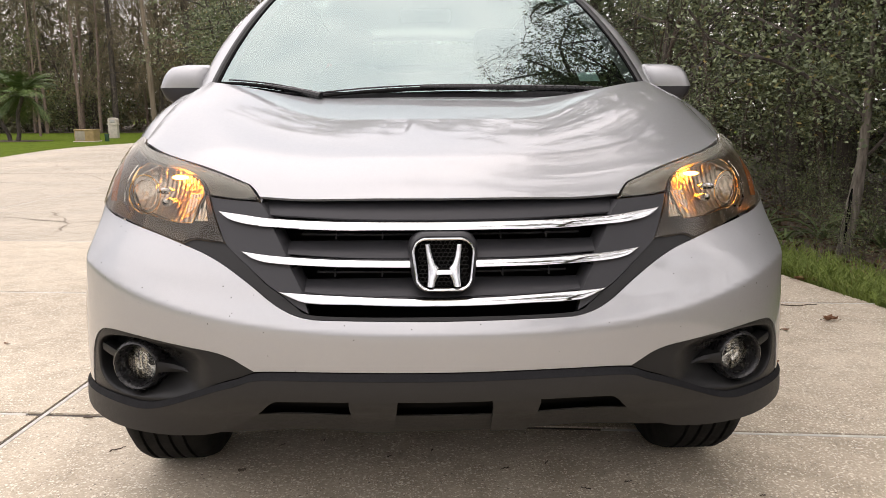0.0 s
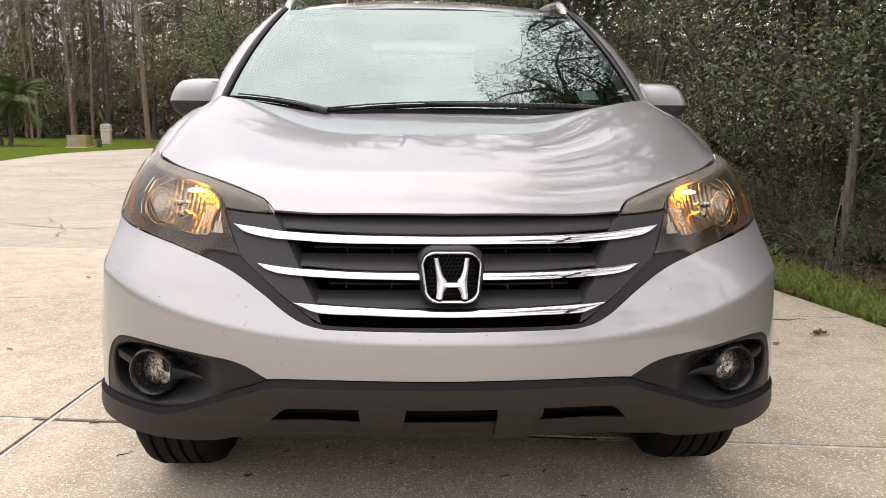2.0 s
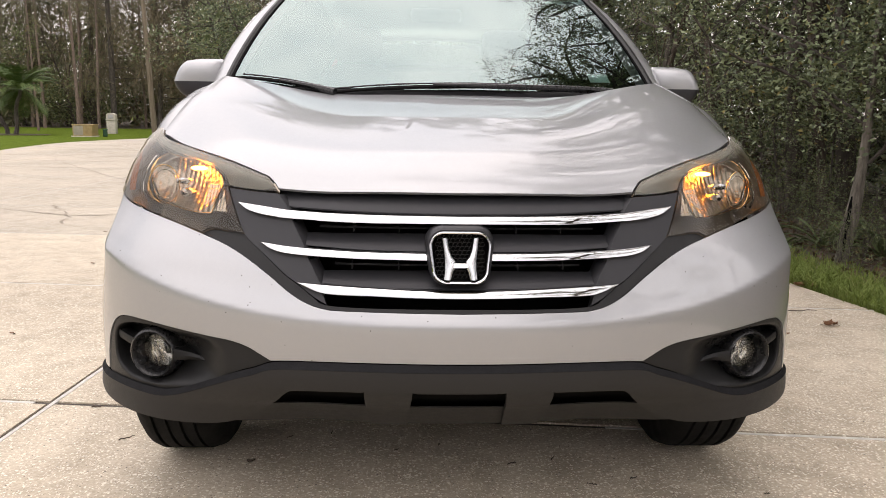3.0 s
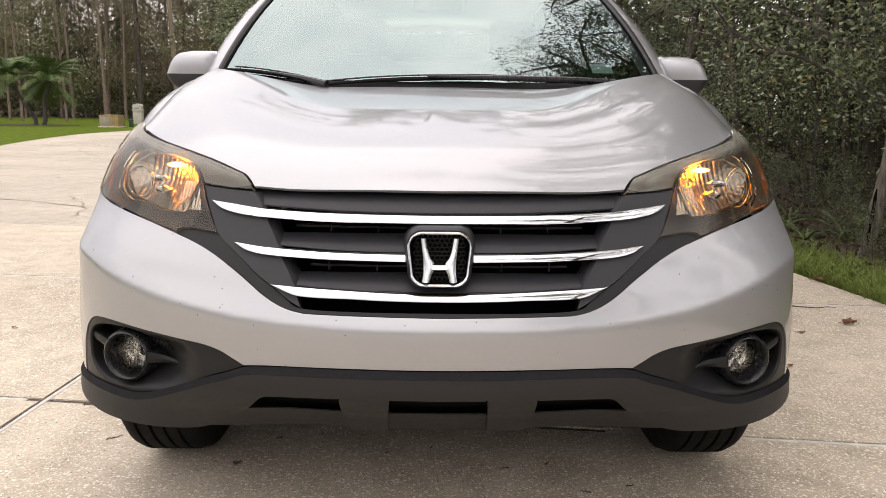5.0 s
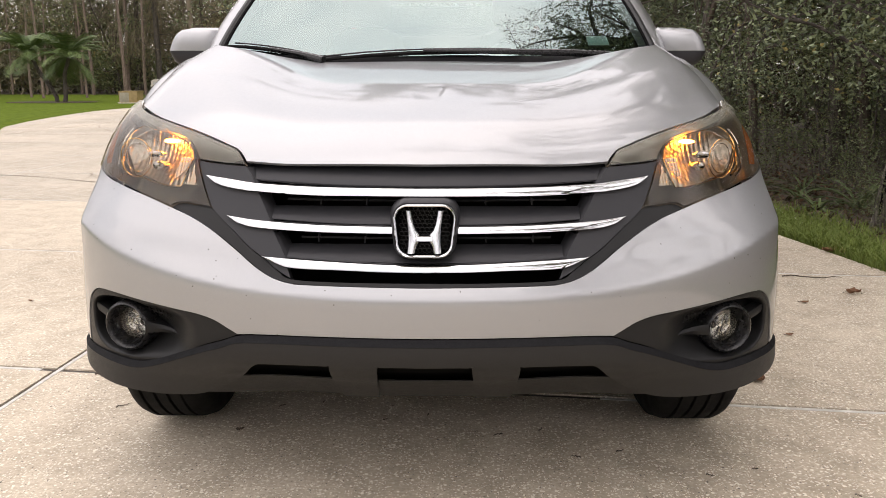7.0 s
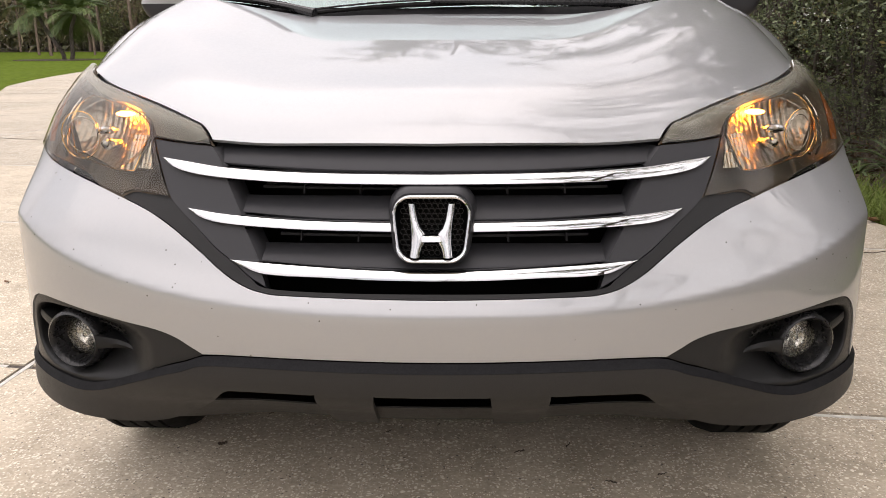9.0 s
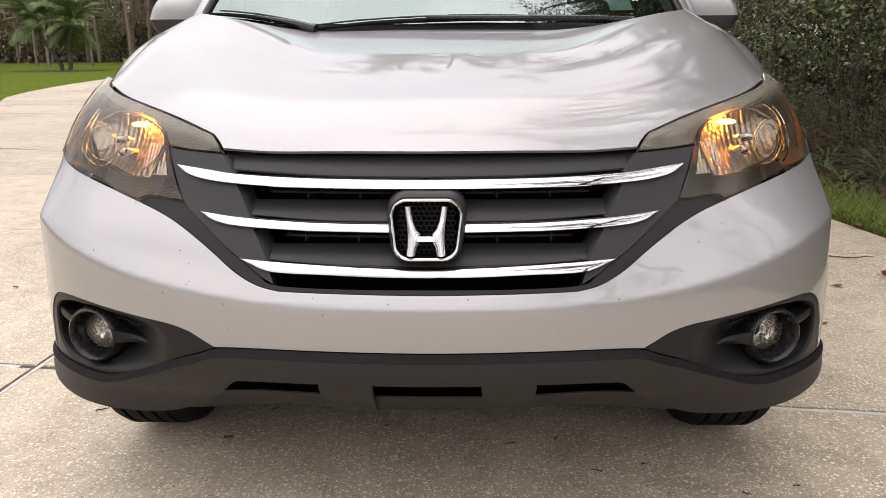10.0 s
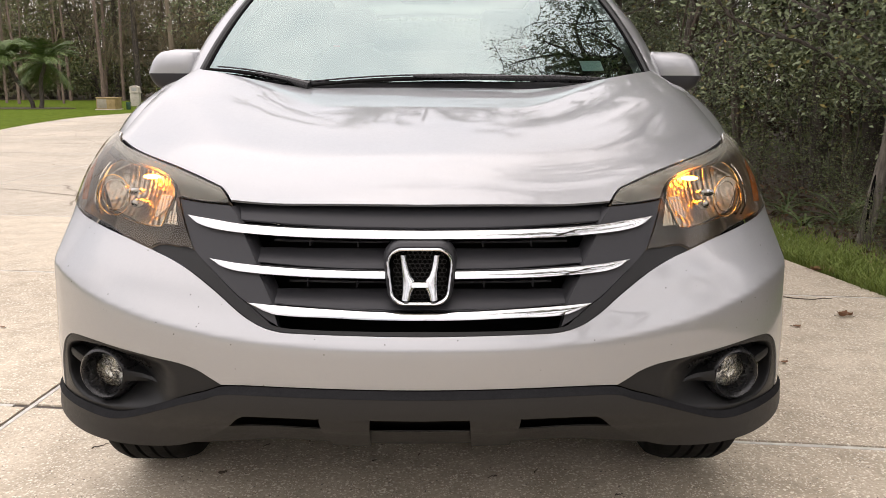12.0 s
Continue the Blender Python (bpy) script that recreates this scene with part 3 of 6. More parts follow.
ring_a, ring_b, ring_c = rounded(0.0678, 0.0618, 0.7545, 0.6460, 0.031, 9), rounded(0.0658, 0.0598, 0.7525, 0.6480, 0.0290, 9), rounded(0.0634, 0.0574, 0.7501, 0.6504, 0.0266, 9)
part("ring", loft([[badge_at(x, z, o) for x, z in pts] for pts, o in ((ring_a, -0.004), (ring_a, 0.011), (ring_b, 0.0135), (ring_c, 0.0125), (rounded(0.0612, 0.0552, 0.7479, 0.6526, 0.0244, 9), 0.009), (rounded(0.0612, 0.0552, 0.7479, 0.6526, 0.0244, 9), -0.004))], caps=False), CHROME, badge)
for s in (1, -1):
    EDGE = [(0.0462, 0.7425, 0.0290), (0.0442, 0.730, 0.0268), (0.0415, 0.715, 0.0240), (0.0400, 0.702, 0.0185), (0.0395, 0.6945, 0.0110), (0.039, 0.6865, 0.0080), (0.0390, 0.678, 0.0105), (0.0392, 0.670, 0.0160), (0.0400, 0.6555, 0.0205)]
    rings = [[badge_at(0.92 * s * x, z, o) for x, o in ((a, 0.0), (a, 0.008), (a - 0.12 * (a - b), 0.0135), (a - 0.32 * (a - b), 0.0175), (a - 0.55 * (a - b), 0.0185), (a - 0.78 * (a - b), 0.0165), (b + 0.06 * (a - b), 0.012), (b, 0.008), (b, 0.0))] for a, z, b in EDGE]
    part("emblem_upright", loft(rings), CHROME, badge)
part("emblem_bar", loft([[badge_at(x, z, o) for z, o in ((0.6935, 0.0), (0.6935, 0.011), (0.689, 0.0170), (0.681, 0.0170), (0.6765, 0.011), (0.6765, 0.0))] for x in (-0.016, -0.008, 0, 0.008, 0.016)]), CHROME, badge)

# headlamps
LAMP_TOP = knots(".42,.8225 .450,.853 .468,.859 .542,.881 .634,.903 .732,.924 .784,.9395 .85,.96")


def lamp_back(u, z):
    a = abs(u)
    t = min(herm(a, *LAMP_TOP) - z, 0.812 - a)
    return front(u, z) - normal_at(front, u, z) * (0.003 + 0.085 * ease(t, 0.0, 0.022))


BROW = curve(".434,.836* .450,.849 .468,.855 .542,.877 .634,.899 .732,.920 .784,.935 .800,.946* .804,.938* .770,.921 .700,.903 .640,.893 .590,.879 .562,.860 .545,.8385* .504,.833 .461,.830", True)
BOWL = curve(".560,.834* .578,.862 .640,.884 .690,.892 .742,.900* .764,.885 .762,.845 .724,.795* .660,.780 .609,.772 .577,.772*", True)
for s in (1, -1):
    def to(pts, s=s):
        return pts if s > 0 else flip(pts)
    lamp = thing("headlamp", "", "")
    lamp.parent = car
    lamp["label"] = "large swept-back headlamp with a lit amber bulb"
    panel("lens", to(LAMP), front, LENS, lamp, "clear, slightly hazed lens with a pale veil painted along its top", 0.025, 0.003, out=0.004)
    panel("seal", to(LAMP), lamp_back, HOUSING, lamp, "smoked grey-brown housing", 0.015, 0.004)
    # added opaque sheet: the lens's pale veil is put into its colour
    panel("brow", to(BROW), front, BROW_GREY, lamp, "olive-grey sheet added for the pale veil on the lens top", 0.02, 0.010, out=-0.005)

    def bowl(u, z):
        """The fluted reflector: deepest behind its bulb, with upright flutes."""
        r2 = ((abs(u) - 0.665) / 0.105) ** 2 + ((z - 0.832) / 0.066) ** 2
        flute = 0.0036 * abs(math.sin(abs(u) * 235.0)) * (1 - 0.6 * ease(abs(u), 0.69, 0.72))
        return front(u, z) + Vector((0, 0.012 + 0.055 * max(0.0, 1 - r2) - flute, 0))
    panel("reflector", to(BOWL), bowl, REFLECTOR, lamp, "fluted chrome reflector glowing amber round its bulb", 0.0036, 0.006)
    c = front(0.655 * s, 0.815)
    aim = Matrix.Translation(c + Vector((0, 0.008, 0))) @ pose(0, 0, 0, -4, 0, 10 * s)
    part("bulb_shield", lathe([(0.001, -0.004), (0.008, -0.002), (0.012, 0.004), (0.011, 0.020), (0.008, 0.05)], 16, aim), CHROME, lamp)
    part("bulb_cap", lathe([(0.001, -0.002), (0.014, 0.0), (0.016, 0.004), (0.012, 0.03)], 16, aim @ Matrix.Translation((0.010 * s, 0.012, 0.026)) @ Matrix.Diagonal((1.2, 1, 0.55, 1))), CHROME, lamp)
    for r, back in ((0.040, 0.012), (0.030, 0.020)):
        ring = [c + Vector((0.048 * s + 0.82 * r * math.cos(k * math.tau / 24), back + 0.010 * math.cos(k * math.tau / 24), 0.018 + 1.15 * r * math.sin(k * math.tau / 24))) for k in range(25)]
        part("bowl_ring", tube(ring, 0.0011, 5), MIRROR_CHROME if r < 0.035 else AMBER_GLOW_CHROME, lamp)
    # the lit amber bulb under the brow
    part("signal_bulb", lathe([(0.001, -0.016), (0.010, -0.011), (0.0135, 0.0), (0.010, 0.011), (0.001, 0.016)], 14, Matrix.Translation(front(0.640 * s, 0.868) + Vector((0, 0.030, 0))) @ Matrix.Diagonal((1.5, 0.7, 0.42, 1))), GLOW, lamp, "lit amber bulb")

    def prisms(u, z):
        """The inner reflector: rows of small moulded prisms."""
        dent = 0.0026 * abs(math.sin(abs(u) * 420.0)) + 0.0016 * abs(math.sin(z * 300.0))
        return front(u, z) + Vector((0, 0.020 - dent, 0))
    panel("inner_reflector", to(curve(".540,.775* .549,.800 .560,.832* .596,.836* .600,.800 .598,.776*", True)), prisms, MIRROR_CHROME, lamp, "small block of bright prisms", 0.003, 0.003)
    # the amber on these bezels is the bulb's reflection, painted as colour
    for line, mat_, rad in ((".735,.790 .756,.806 .768,.835 .772,.860 .764,.885", AMBER_GLOW_CHROME, 0.0034), (".752,.788 .772,.806 .783,.835 .786,.862 .776,.892", CHROME, 0.0026)):
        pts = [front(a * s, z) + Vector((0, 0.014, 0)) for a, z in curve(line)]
        part("bezel", tube(pts, rad, 8), mat_, lamp, "bezel with the bulb's amber reflection in its colour" if mat_ is AMBER_GLOW_CHROME else "")
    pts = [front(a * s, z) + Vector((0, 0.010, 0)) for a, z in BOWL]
    part("bezel", tube(pts + pts[:1], 0.0016, 5), AMBER_GLOW_CHROME, lamp, "thin rim with the bulb's amber reflection in its colour")
    panel("side_marker", to(curve(".802,.812* .822,.810* .836,.845 .841,.875 .838,.902* .826,.885 .812,.845", True)), front, AMBER, lamp, "dull amber side marker", 0.02, 0.001, out=-0.002)


# bonnet and fenders
HOOD_MID = natural(*knots(".10,.775 .165,.831 .20,.858 .25,.886 .32,.916 .40,.941 .60,.990 .80,1.033 .98,1.070 1.2,1.108"))
HOOD_RIM = "0,.829 .1,.829 .2,.829 .3,.829 .38,.829 .420,.8275* .432,.844 .448,.858 .466,.8645 .541,.886 .633,.908 .731,.929 .783,.9445 .796,.957"
RIM = [front(a, b) for a, b in curve(HOOD_RIM)]
RIM_X, RIM_Y, RIM_Z = [p.x for p in RIM], [p.y for p in RIM], [p.z for p in RIM]


def hood_base(a, y):
    z = HOOD_MID(y - 0.26 * a * a - 0.30 * a ** 10) + 0.062 * soft_ease(a, 0.24, 0.84)
    return z - 4.0 * max(0.0, a - 0.72) ** 2


TIES = [(a, float(np.interp(a, RIM_X, RIM_Y))) for a in (0, 0.2, 0.36, 0.50, 0.60, 0.69, 0.757)]
TIE_Y = natural([a for a, y in TIES], [y for a, y in TIES])
TIE_Z = natural([a for a, y in TIES], [float(np.interp(a, RIM_X, RIM_Z)) - hood_base(a, y) for a, y in TIES])


def hood_z(x, y):
    a = abs(x)
    k = min(a, 0.775)
    return hood_base(a, y) + TIE_Z(k) * (1 - soft_ease(y - TIE_Y(k), -0.04, 0.42))


def hood_top(x, y):
    return Vector((x, y, hood_z(x, y)))


hood_side = [(p.x, p.y) for p in RIM] + curve("%.4f,%.4f .772,.57 .776,.64 .772,.75 .761,.88 .748,1.00 .735,1.12*" % (RIM_X[-1], RIM_Y[-1]))[1:]
HOOD_BACK = curve("0,.975 .20,.980 .40,.990 .58,1.03 .70,1.085 .735,1.12*")
panel("bonnet", both(hood_side) + both(HOOD_BACK)[::-1], hood_top, PAINT, car, "smooth silver bonnet with raised sides", 0.025, 0.007)

SIDE_X = knots("-.04,.735 0,.775 .035,.812 .07,.842 .12,.874 .18,.896 .28,.912 .42,.919 .56,.917 .68,.905 .78,.885")
SIDE_Z = knots("-.04,.006 0,0 .035,-.012 .07,-.032 .12,-.070 .18,-.124 .28,-.222 .42,-.362 .56,-.502 .68,-.622 .78,-.715")
BELT = knots("1.0,1.055 1.20,1.082 1.6,1.092 2.4,1.11 3.4,1.14 4.5,1.15")
WIDE = knots(".30,.955 .45,.966 .60,.979 .85,.993 1.6,.992 2.4,.995 3.4,1.0 3.9,.985 4.2,.95 4.45,.89")


def belt(y):
    k = ease(y, 1.0, 1.2)
    return (hood_z(0.772, y) if k < 1 else 0) * (1 - k) + (herm(y, *BELT) if k > 0 else 0) * k


def side_of(s):
    def fn(y, d):
        slim = 1 - 0.036 * (1 - ease(y, 0.40, 0.82)) * (1 - ease(d, 0.12, 0.42))
        return Vector((s * herm(d, *SIDE_X) * herm(y, *WIDE) * slim, y, belt(y) + herm(d, *SIDE_Z) * (1 + 0.12 * ease(y, 0.4, 1.2))))
    return fn


AXLES, TYRE_R = (0.73, 3.35), 0.355


def arch(y0, r, down):
    """Points of a wheel arch, in the side's coordinates, from front to back."""
    pts = []
    for k in range(17):
        a = math.pi - math.pi * k / 16
        pts.append((y0 + r * math.cos(a), max(0.30, down - r * math.sin(a))))
    return pts


for s in (1, -1):
    fn = side_of(s)
    turn = -1 if s > 0 else 1
    panel("fender", [(0.60, 0.0), (0.64, -0.006), (0.80, -0.006), (1.00, -0.006), (1.22, 0.0), (1.30, 0.02), (1.32, 0.30), (1.29, 0.62)] + [p for p in arch(AXLES[0], 0.42, 0.62)[::-1] if p[0] > 0.53] + [(0.52, 0.60), (0.50, 0.30), (0.425, 0.22), (0.455, 0.13), (0.525, 0.055)], fn, PAINT, car, "silver front fender", 0.03, 0.012, turn, out=-0.003)
    for nm, y0, y1, tail in (("front_door", 1.33, 2.30, 0), ("rear_door", 2.31, 3.10, 1)):
        low = [(y0, 0.70), (y1, 0.70)] if not tail else [(y0, 0.70), (y1 - 0.14, 0.70), (y1, 0.45)]
        door = panel(nm, [(y0, 0.0)] + low + [(y1, 0.0)], fn, PAINT, car, "silver door", 0.05, 0.012, turn)
        q = fn(y1 - 0.16, 0.15)
        part("handle", box((q.x - 0.012, q.y - 0.10, q.z - 0.014), (q.x + 0.028 * s + 0.012, q.y + 0.10, q.z + 0.014), 0.010), PAINT, door)
    panel("rear_quarter", [(3.11, 0.0), (3.11, 0.45)] + [p for p in arch(AXLES[1], 0.42, 0.62) if p[0] > 3.12] + [(4.30, 0.60), (4.42, 0.30), (4.42, 0.0)], fn, PAINT, car, "silver rear quarter", 0.05, 0.012, turn)
    panel("sill", [(1.25, 0.705), (1.25, 0.78), (3.05, 0.78), (3.05, 0.705)], fn, LOWER, car, "", 0.08, 0.03, turn)

    # wheels
    for y0 in AXLES:
        m = Matrix.Translation((s * 0.745, y0, TYRE_R)) @ pose(0, 0, 0, 0, 0, -90 * s)
        wheel = thing("wheel", "", "")
        wheel.parent = car
        tyre_prof = [(0.225, 0.095), (0.245, 0.108), (0.285, 0.113), (0.325, 0.107), (0.345, 0.092)]
        for gx in (0.055, 0.018, -0.018, -0.055):
            tyre_prof += [(0.355, gx + 0.010 + 0.005), (0.355, gx + 0.005), (0.346, gx + 0.004), (0.346, gx - 0.004), (0.355, gx - 0.005)]
        tyre_prof += [(0.345, -0.092), (0.325, -0.107), (0.285, -0.113), (0.245, -0.108), (0.225, -0.095)]
        part("tyre", lathe(tyre_prof, 56, m, True), RUBBER, wheel, "black treaded tyre")
        rim = part("rim", lathe([(0.225, 0.095), (0.215, 0.085), (0.205, 0.03), (0.205, -0.08), (0.225, -0.095)], 40, m, True), ALLOY, wheel)
        for k in range(5):
            a = k * math.tau / 5
            part("spoke", loft([[m @ Matrix.Rotation(a, 4, "Y") @ Vector((r, d, w)) for w, d in ((-wd, 0.07), (-wd * 0.6, 0.085), (wd * 0.6, 0.085), (wd, 0.07), (0, 0.05))] for r, wd in ((0.03, 0.045), (0.10, 0.030), (0.17, 0.028), (0.215, 0.040))]), ALLOY, rim)
        part("hub", lathe([(0.001, 0.09), (0.035, 0.085), (0.06, 0.06), (0.06, 0.0)], 20, m), ALLOY, rim)
        part("arch_liner", loft([[Vector((s * x, y0 + 0.43 * math.cos(math.pi * k / 20), TYRE_R + 0.43 * math.sin(math.pi * k / 20) - 0.03)) for x in (0.50, 0.86)] for k in range(21)], closed=False), GAP, wheel)


# windscreen, pillars, roof, side glass, tail
def screen(a, b):
    z = 1.076 + 0.020 * a * a + (1.510 - 1.076 - 0.018 * a * a) * b
    y = 0.985 + 0.165 * a * a + (1.75 - 0.985 - 0.095 * a * a) * b
    bow = 0.010 * 4 * b * (1 - b)
    return Vector((a * (0.745 - 0.135 * b + 0.018 * 4 * b * (1 - b)), y - bow * 0.5, z + bow))


panel("windscreen", curve("-.985,.02* 0,.02 .985,.02* .985,.5 .985,.985* 0,.985 -.985,.985*", True, 8), screen, GLASS, car, "tinted laminated windscreen", 0.08, 0.004).visible_shadow = False
panel("screen_border", [(-1, -0.02), (1, -0.02), (1, 0.03), (0, 0.03), (-1, 0.03)], screen, GAP, car, "", 0.08, 0.004, out=-0.006)
for s in (1, -1):
    panel("screen_seal", [(s * a, b) for a, b in ((0.972, 0.0), (1.0, 0.0), (1.0, 1.0), (0.972, 1.0))], screen, GAP, car, "", 0.05, 0.004, turn=1, out=0.003)
panel("header_band", [(-0.96, 0.955), (0.96, 0.955), (0.96, 1.0), (-0.96, 1.0)], screen, PLASTIC, car, "", 0.08, 0.004, out=-0.007)

ROOF_Z = knots("1.70,1.492 1.75,1.513 1.82,1.535 1.90,1.556 2.1,1.596 2.5,1.632 3.0,1.640 3.6,1.615 4.1,1.555 4.35,1.50")


def roof(x, y):
    return Vector((x, y, herm(y - 0.10 * x * x, *ROOF_Z) - 0.10 * x * x - 2.2 * max(0.0, abs(x) - 0.52) ** 2))


panel("roof", both([(a, 1.752 + 0.075 * (a / 0.61) ** 2) for a in (0, 0.15, 0.3, 0.45, 0.55, 0.61)]) + [(0.64, 2.0), (0.655, 2.4), (0.655, 3.0), (0.64, 3.6), (0.60, 4.15)] + [(-a, b) for a, b in ((0.64, 2.0), (0.655, 2.4), (0.655, 3.0), (0.64, 3.6), (0.60, 4.15))][::-1], roof, PAINT, car, "silver roof", 0.06, 0.02)
for s in (1, -1):
    # A-pillar from the bonnet corner up into the roof edge
    rings = []
    for k in range(13):
        b = k / 12
        q = screen(1.0, b)
        w = 0.060 - 0.012 * b + 0.02 * 4 * b * (1 - b)
        rings.append([Vector((s * (q.x - 0.006), q.y, q.z + 0.002)), Vector((s * (q.x + 0.35 * w), q.y + 0.010, q.z + 0.006)), Vector((s * (q.x + 0.8 * w), q.y + 0.045, q.z + 0.002)), Vector((s * (q.x + w), q.y + 0.10, q.z - 0.02)), Vector((s * (q.x + 0.3 * w), q.y + 0.11, q.z - 0.05)), Vector((s * (q.x - 0.02), q.y + 0.05, q.z - 0.03))])
    part("pillar", loft(rings), PAINT, car, "silver windscreen pillar")
    rings = []
    for k in range(13):
        b = k / 12
        q = screen(1.0, b)
        rings.append([Vector((s * (q.x - 0.012), q.y - 0.004, q.z + 0.003)), Vector((s * (q.x - 0.004), q.y - 0.002, q.z + 0.010)), Vector((s * (q.x + 0.006), q.y + 0.002, q.z + 0.009)), Vector((s * (q.x + 0.004), q.y + 0.02, q.z - 0.01))])
    part("pillar_moulding", loft(rings), PLASTIC, car, "grey pillar moulding")
    # roof rail
    pts = [Vector((s * x, y, roof(x, y).z + h)) for x, y, h in ((0.606, 1.815, -0.015), (0.612, 1.95, 0.030), (0.617, 2.10, 0.052), (0.622, 2.5, 0.055), (0.622, 3.2, 0.055), (0.610, 3.75, 0.045), (0.60, 3.95, 0.0))]
    part("roof_rail", tube(pts, [0.016, 0.02, 0.02, 0.018, 0.018, 0.018, 0.012], 10), ALLOY, car, "silver roof rail")

    def side_window(y, h, s=s):
        return Vector((s * (0.80 - 0.175 * h - 0.02 * h * h + 0.02 * 4 * h * (1 - h)) * (1 - 0.03 * ease(y, 3.2, 4.4)), y, herm(y, *BELT) + 0.005 + h * (herm(y, *ROOF_Z) - 0.06 - herm(y, *BELT) if y > 1.8 else 0.42)))
    turn = -1 if s < 0 else 1
    for nm, pts in (("side_window", [(1.36, 0.02), (2.26, 0.02), (2.26, 0.93), (1.98, 0.93)]), ("side_window", [(2.34, 0.02), (3.08, 0.02), (3.20, 0.5), (3.10, 0.93), (2.34, 0.93)]), ("side_window", [(3.18, 0.04), (3.85, 0.30), (3.55, 0.90), (3.22, 0.92), (3.30, 0.5)])):
        panel(nm, pts, side_window, SIDE_GLASS, car, "tinted side window", 0.06, 0.004, turn)
    panel("window_frame", [(1.20, 0.0), (2.27, -0.01), (3.9, -0.01), (4.25, 0.02), (4.05, 0.95), (3.3, 1.0), (2.3, 1.0), (1.92, 1.0)], side_window, GAP, car, "", 0.06, 0.02, turn, out=-0.012)
    # mirror
    mirror = thing("door_mirror", "", "")
    mirror.parent = car
    mirror["label"] = "silver door mirror with a black lower half"
    for nm, mat_, z_lo, z_hi in (("cap", PAINT, 0.0, 1.0), ("lower_shell", GREY, -1.0, 0.0)):
        rings = []
        for k in range(9):
            f = z_lo + (z_hi - z_lo) * k / 8
            z = 1.112 + (0.082 * f if f > 0 else 0.060 * f)
            e = max(0.05, (1 - abs(f) ** 3.2) ** 0.36)
            in_x, out_x = 0.778 + 0.012 * (1 - e) + (0.030 * max(0, -f)), 0.962 - 0.030 * max(0, f) - 0.06 * (1 - e) - 0.025 * max(0, -f)
            cx, hx = (in_x + out_x) / 2, (out_x - in_x) / 2
            ring = []
            for q in range(24):
                a = q * math.tau / 24
                ca, sa = math.cos(a), math.sin(a)
                ring.append(Vector((s * (cx + hx * math.copysign(abs(ca) ** 0.55, ca)), 1.335 + 0.05 * (cx - 0.8) + 0.075 * e * math.copysign(abs(sa) ** 0.7, sa) * (1 if sa > 0 else 0.8 + 0.25 * ca), z)))
            rings.append(ring)
        part(nm, loft(rings), mat_, mirror)
    part("arm", loft([[Vector((s * x, 1.33 + dy, z + dz)) for dy, dz in ((-0.03, -0.012), (0.04, -0.012), (0.04, 0.016), (-0.03, 0.016))] for x, z in ((0.755, 1.080), (0.80, 1.075), (0.85, 1.075))]), PLASTIC, mirror)

for nm, a0, a1, b0, b1 in (("sticker", 0.690, 0.760, 0.905, 0.940), ("sticker", 0.785, 0.835, 0.890, 0.932), ("sticker", 0.70, 0.80, 0.10, 0.17)):
    panel(nm, [(a0, b0), (a1, b0 - 0.003), (a1, b1 - 0.003), (a0, b1)], screen, STICKER, car, "pale paper sticker inside the glass", 0.05, 0.001, out=-0.008)

# cowl and wipers
cowl_rings = []
for k in range(41):
    a = -1 + k / 20
    q = screen(a, 0.0)
    h = abs(q.x)
    yb = herm(min(h, 0.735), *knots("0,.975 .20,.980 .40,.990 .58,1.03 .70,1.085 .735,1.12")) - 0.012
    zb = hood_z(min(h, 0.735), yb) - 0.020
    cowl_rings.append([Vector((q.x, q.y + 0.016, q.z + 0.008)), Vector((q.x, (q.y + yb) / 2, max(zb, q.z - 0.012))), Vector((q.x, yb, zb)), Vector((q.x, yb, zb - 0.04)), Vector((q.x, q.y + 0.035, q.z - 0.05))])
part("cowl", loft(cowl_rings), COWL, car, "black plastic cowl under the windscreen")


def on_screen(a, b, up):
    return screen(a, b) + normal_at(screen, a, b) * up


WIPERS = (("-.97,.050 -.84,.045 -.70,.026 -.58,-.002 -.50,-.026", "-.47,-.052 -.56,-.022 -.64,-.002 -.73,.018"),
          ("-.52,-.040 -.40,-.014 -.28,.006 -.15,.020 0,.029 .15,.032 .28,.027 .37,.019", ".76,-.030 .58,-.006 .36,.008 .14,.017 -.05,.021"))
for blade_line, arm_line in WIPERS:
    wiper = thing("wiper", "", "")
    wiper.parent = car
    pts = curve(blade_line)
    blade = part("blade", tube([on_screen(a, b, 0.009) for a, b in pts], [0.004 + 0.0035 * math.sin(math.pi * k / (len(pts) - 1)) for k in range(len(pts))], 6), RUBBER, wiper)
    part("spine", tube([on_screen(a, b + 0.010, 0.017) for a, b in pts[2:-2]], 0.0025, 5), GLOSS_PLASTIC, blade)
    pts = curve(arm_line)
    part("arm", tube([on_screen(a, b, 0.021) for a, b in pts], [0.013 - 0.008 * k / (len(pts) - 1) for k in range(len(pts))], 8), GLOSS_PLASTIC, wiper, "satin black arm")


# tail
def tail(x, z):
    return Vector((x, 4.44 - 0.16 * x * x - 0.28 * ease(z, 1.05, 1.6) - 0.5 * max(0, z - 1.1) * 0.35, z))


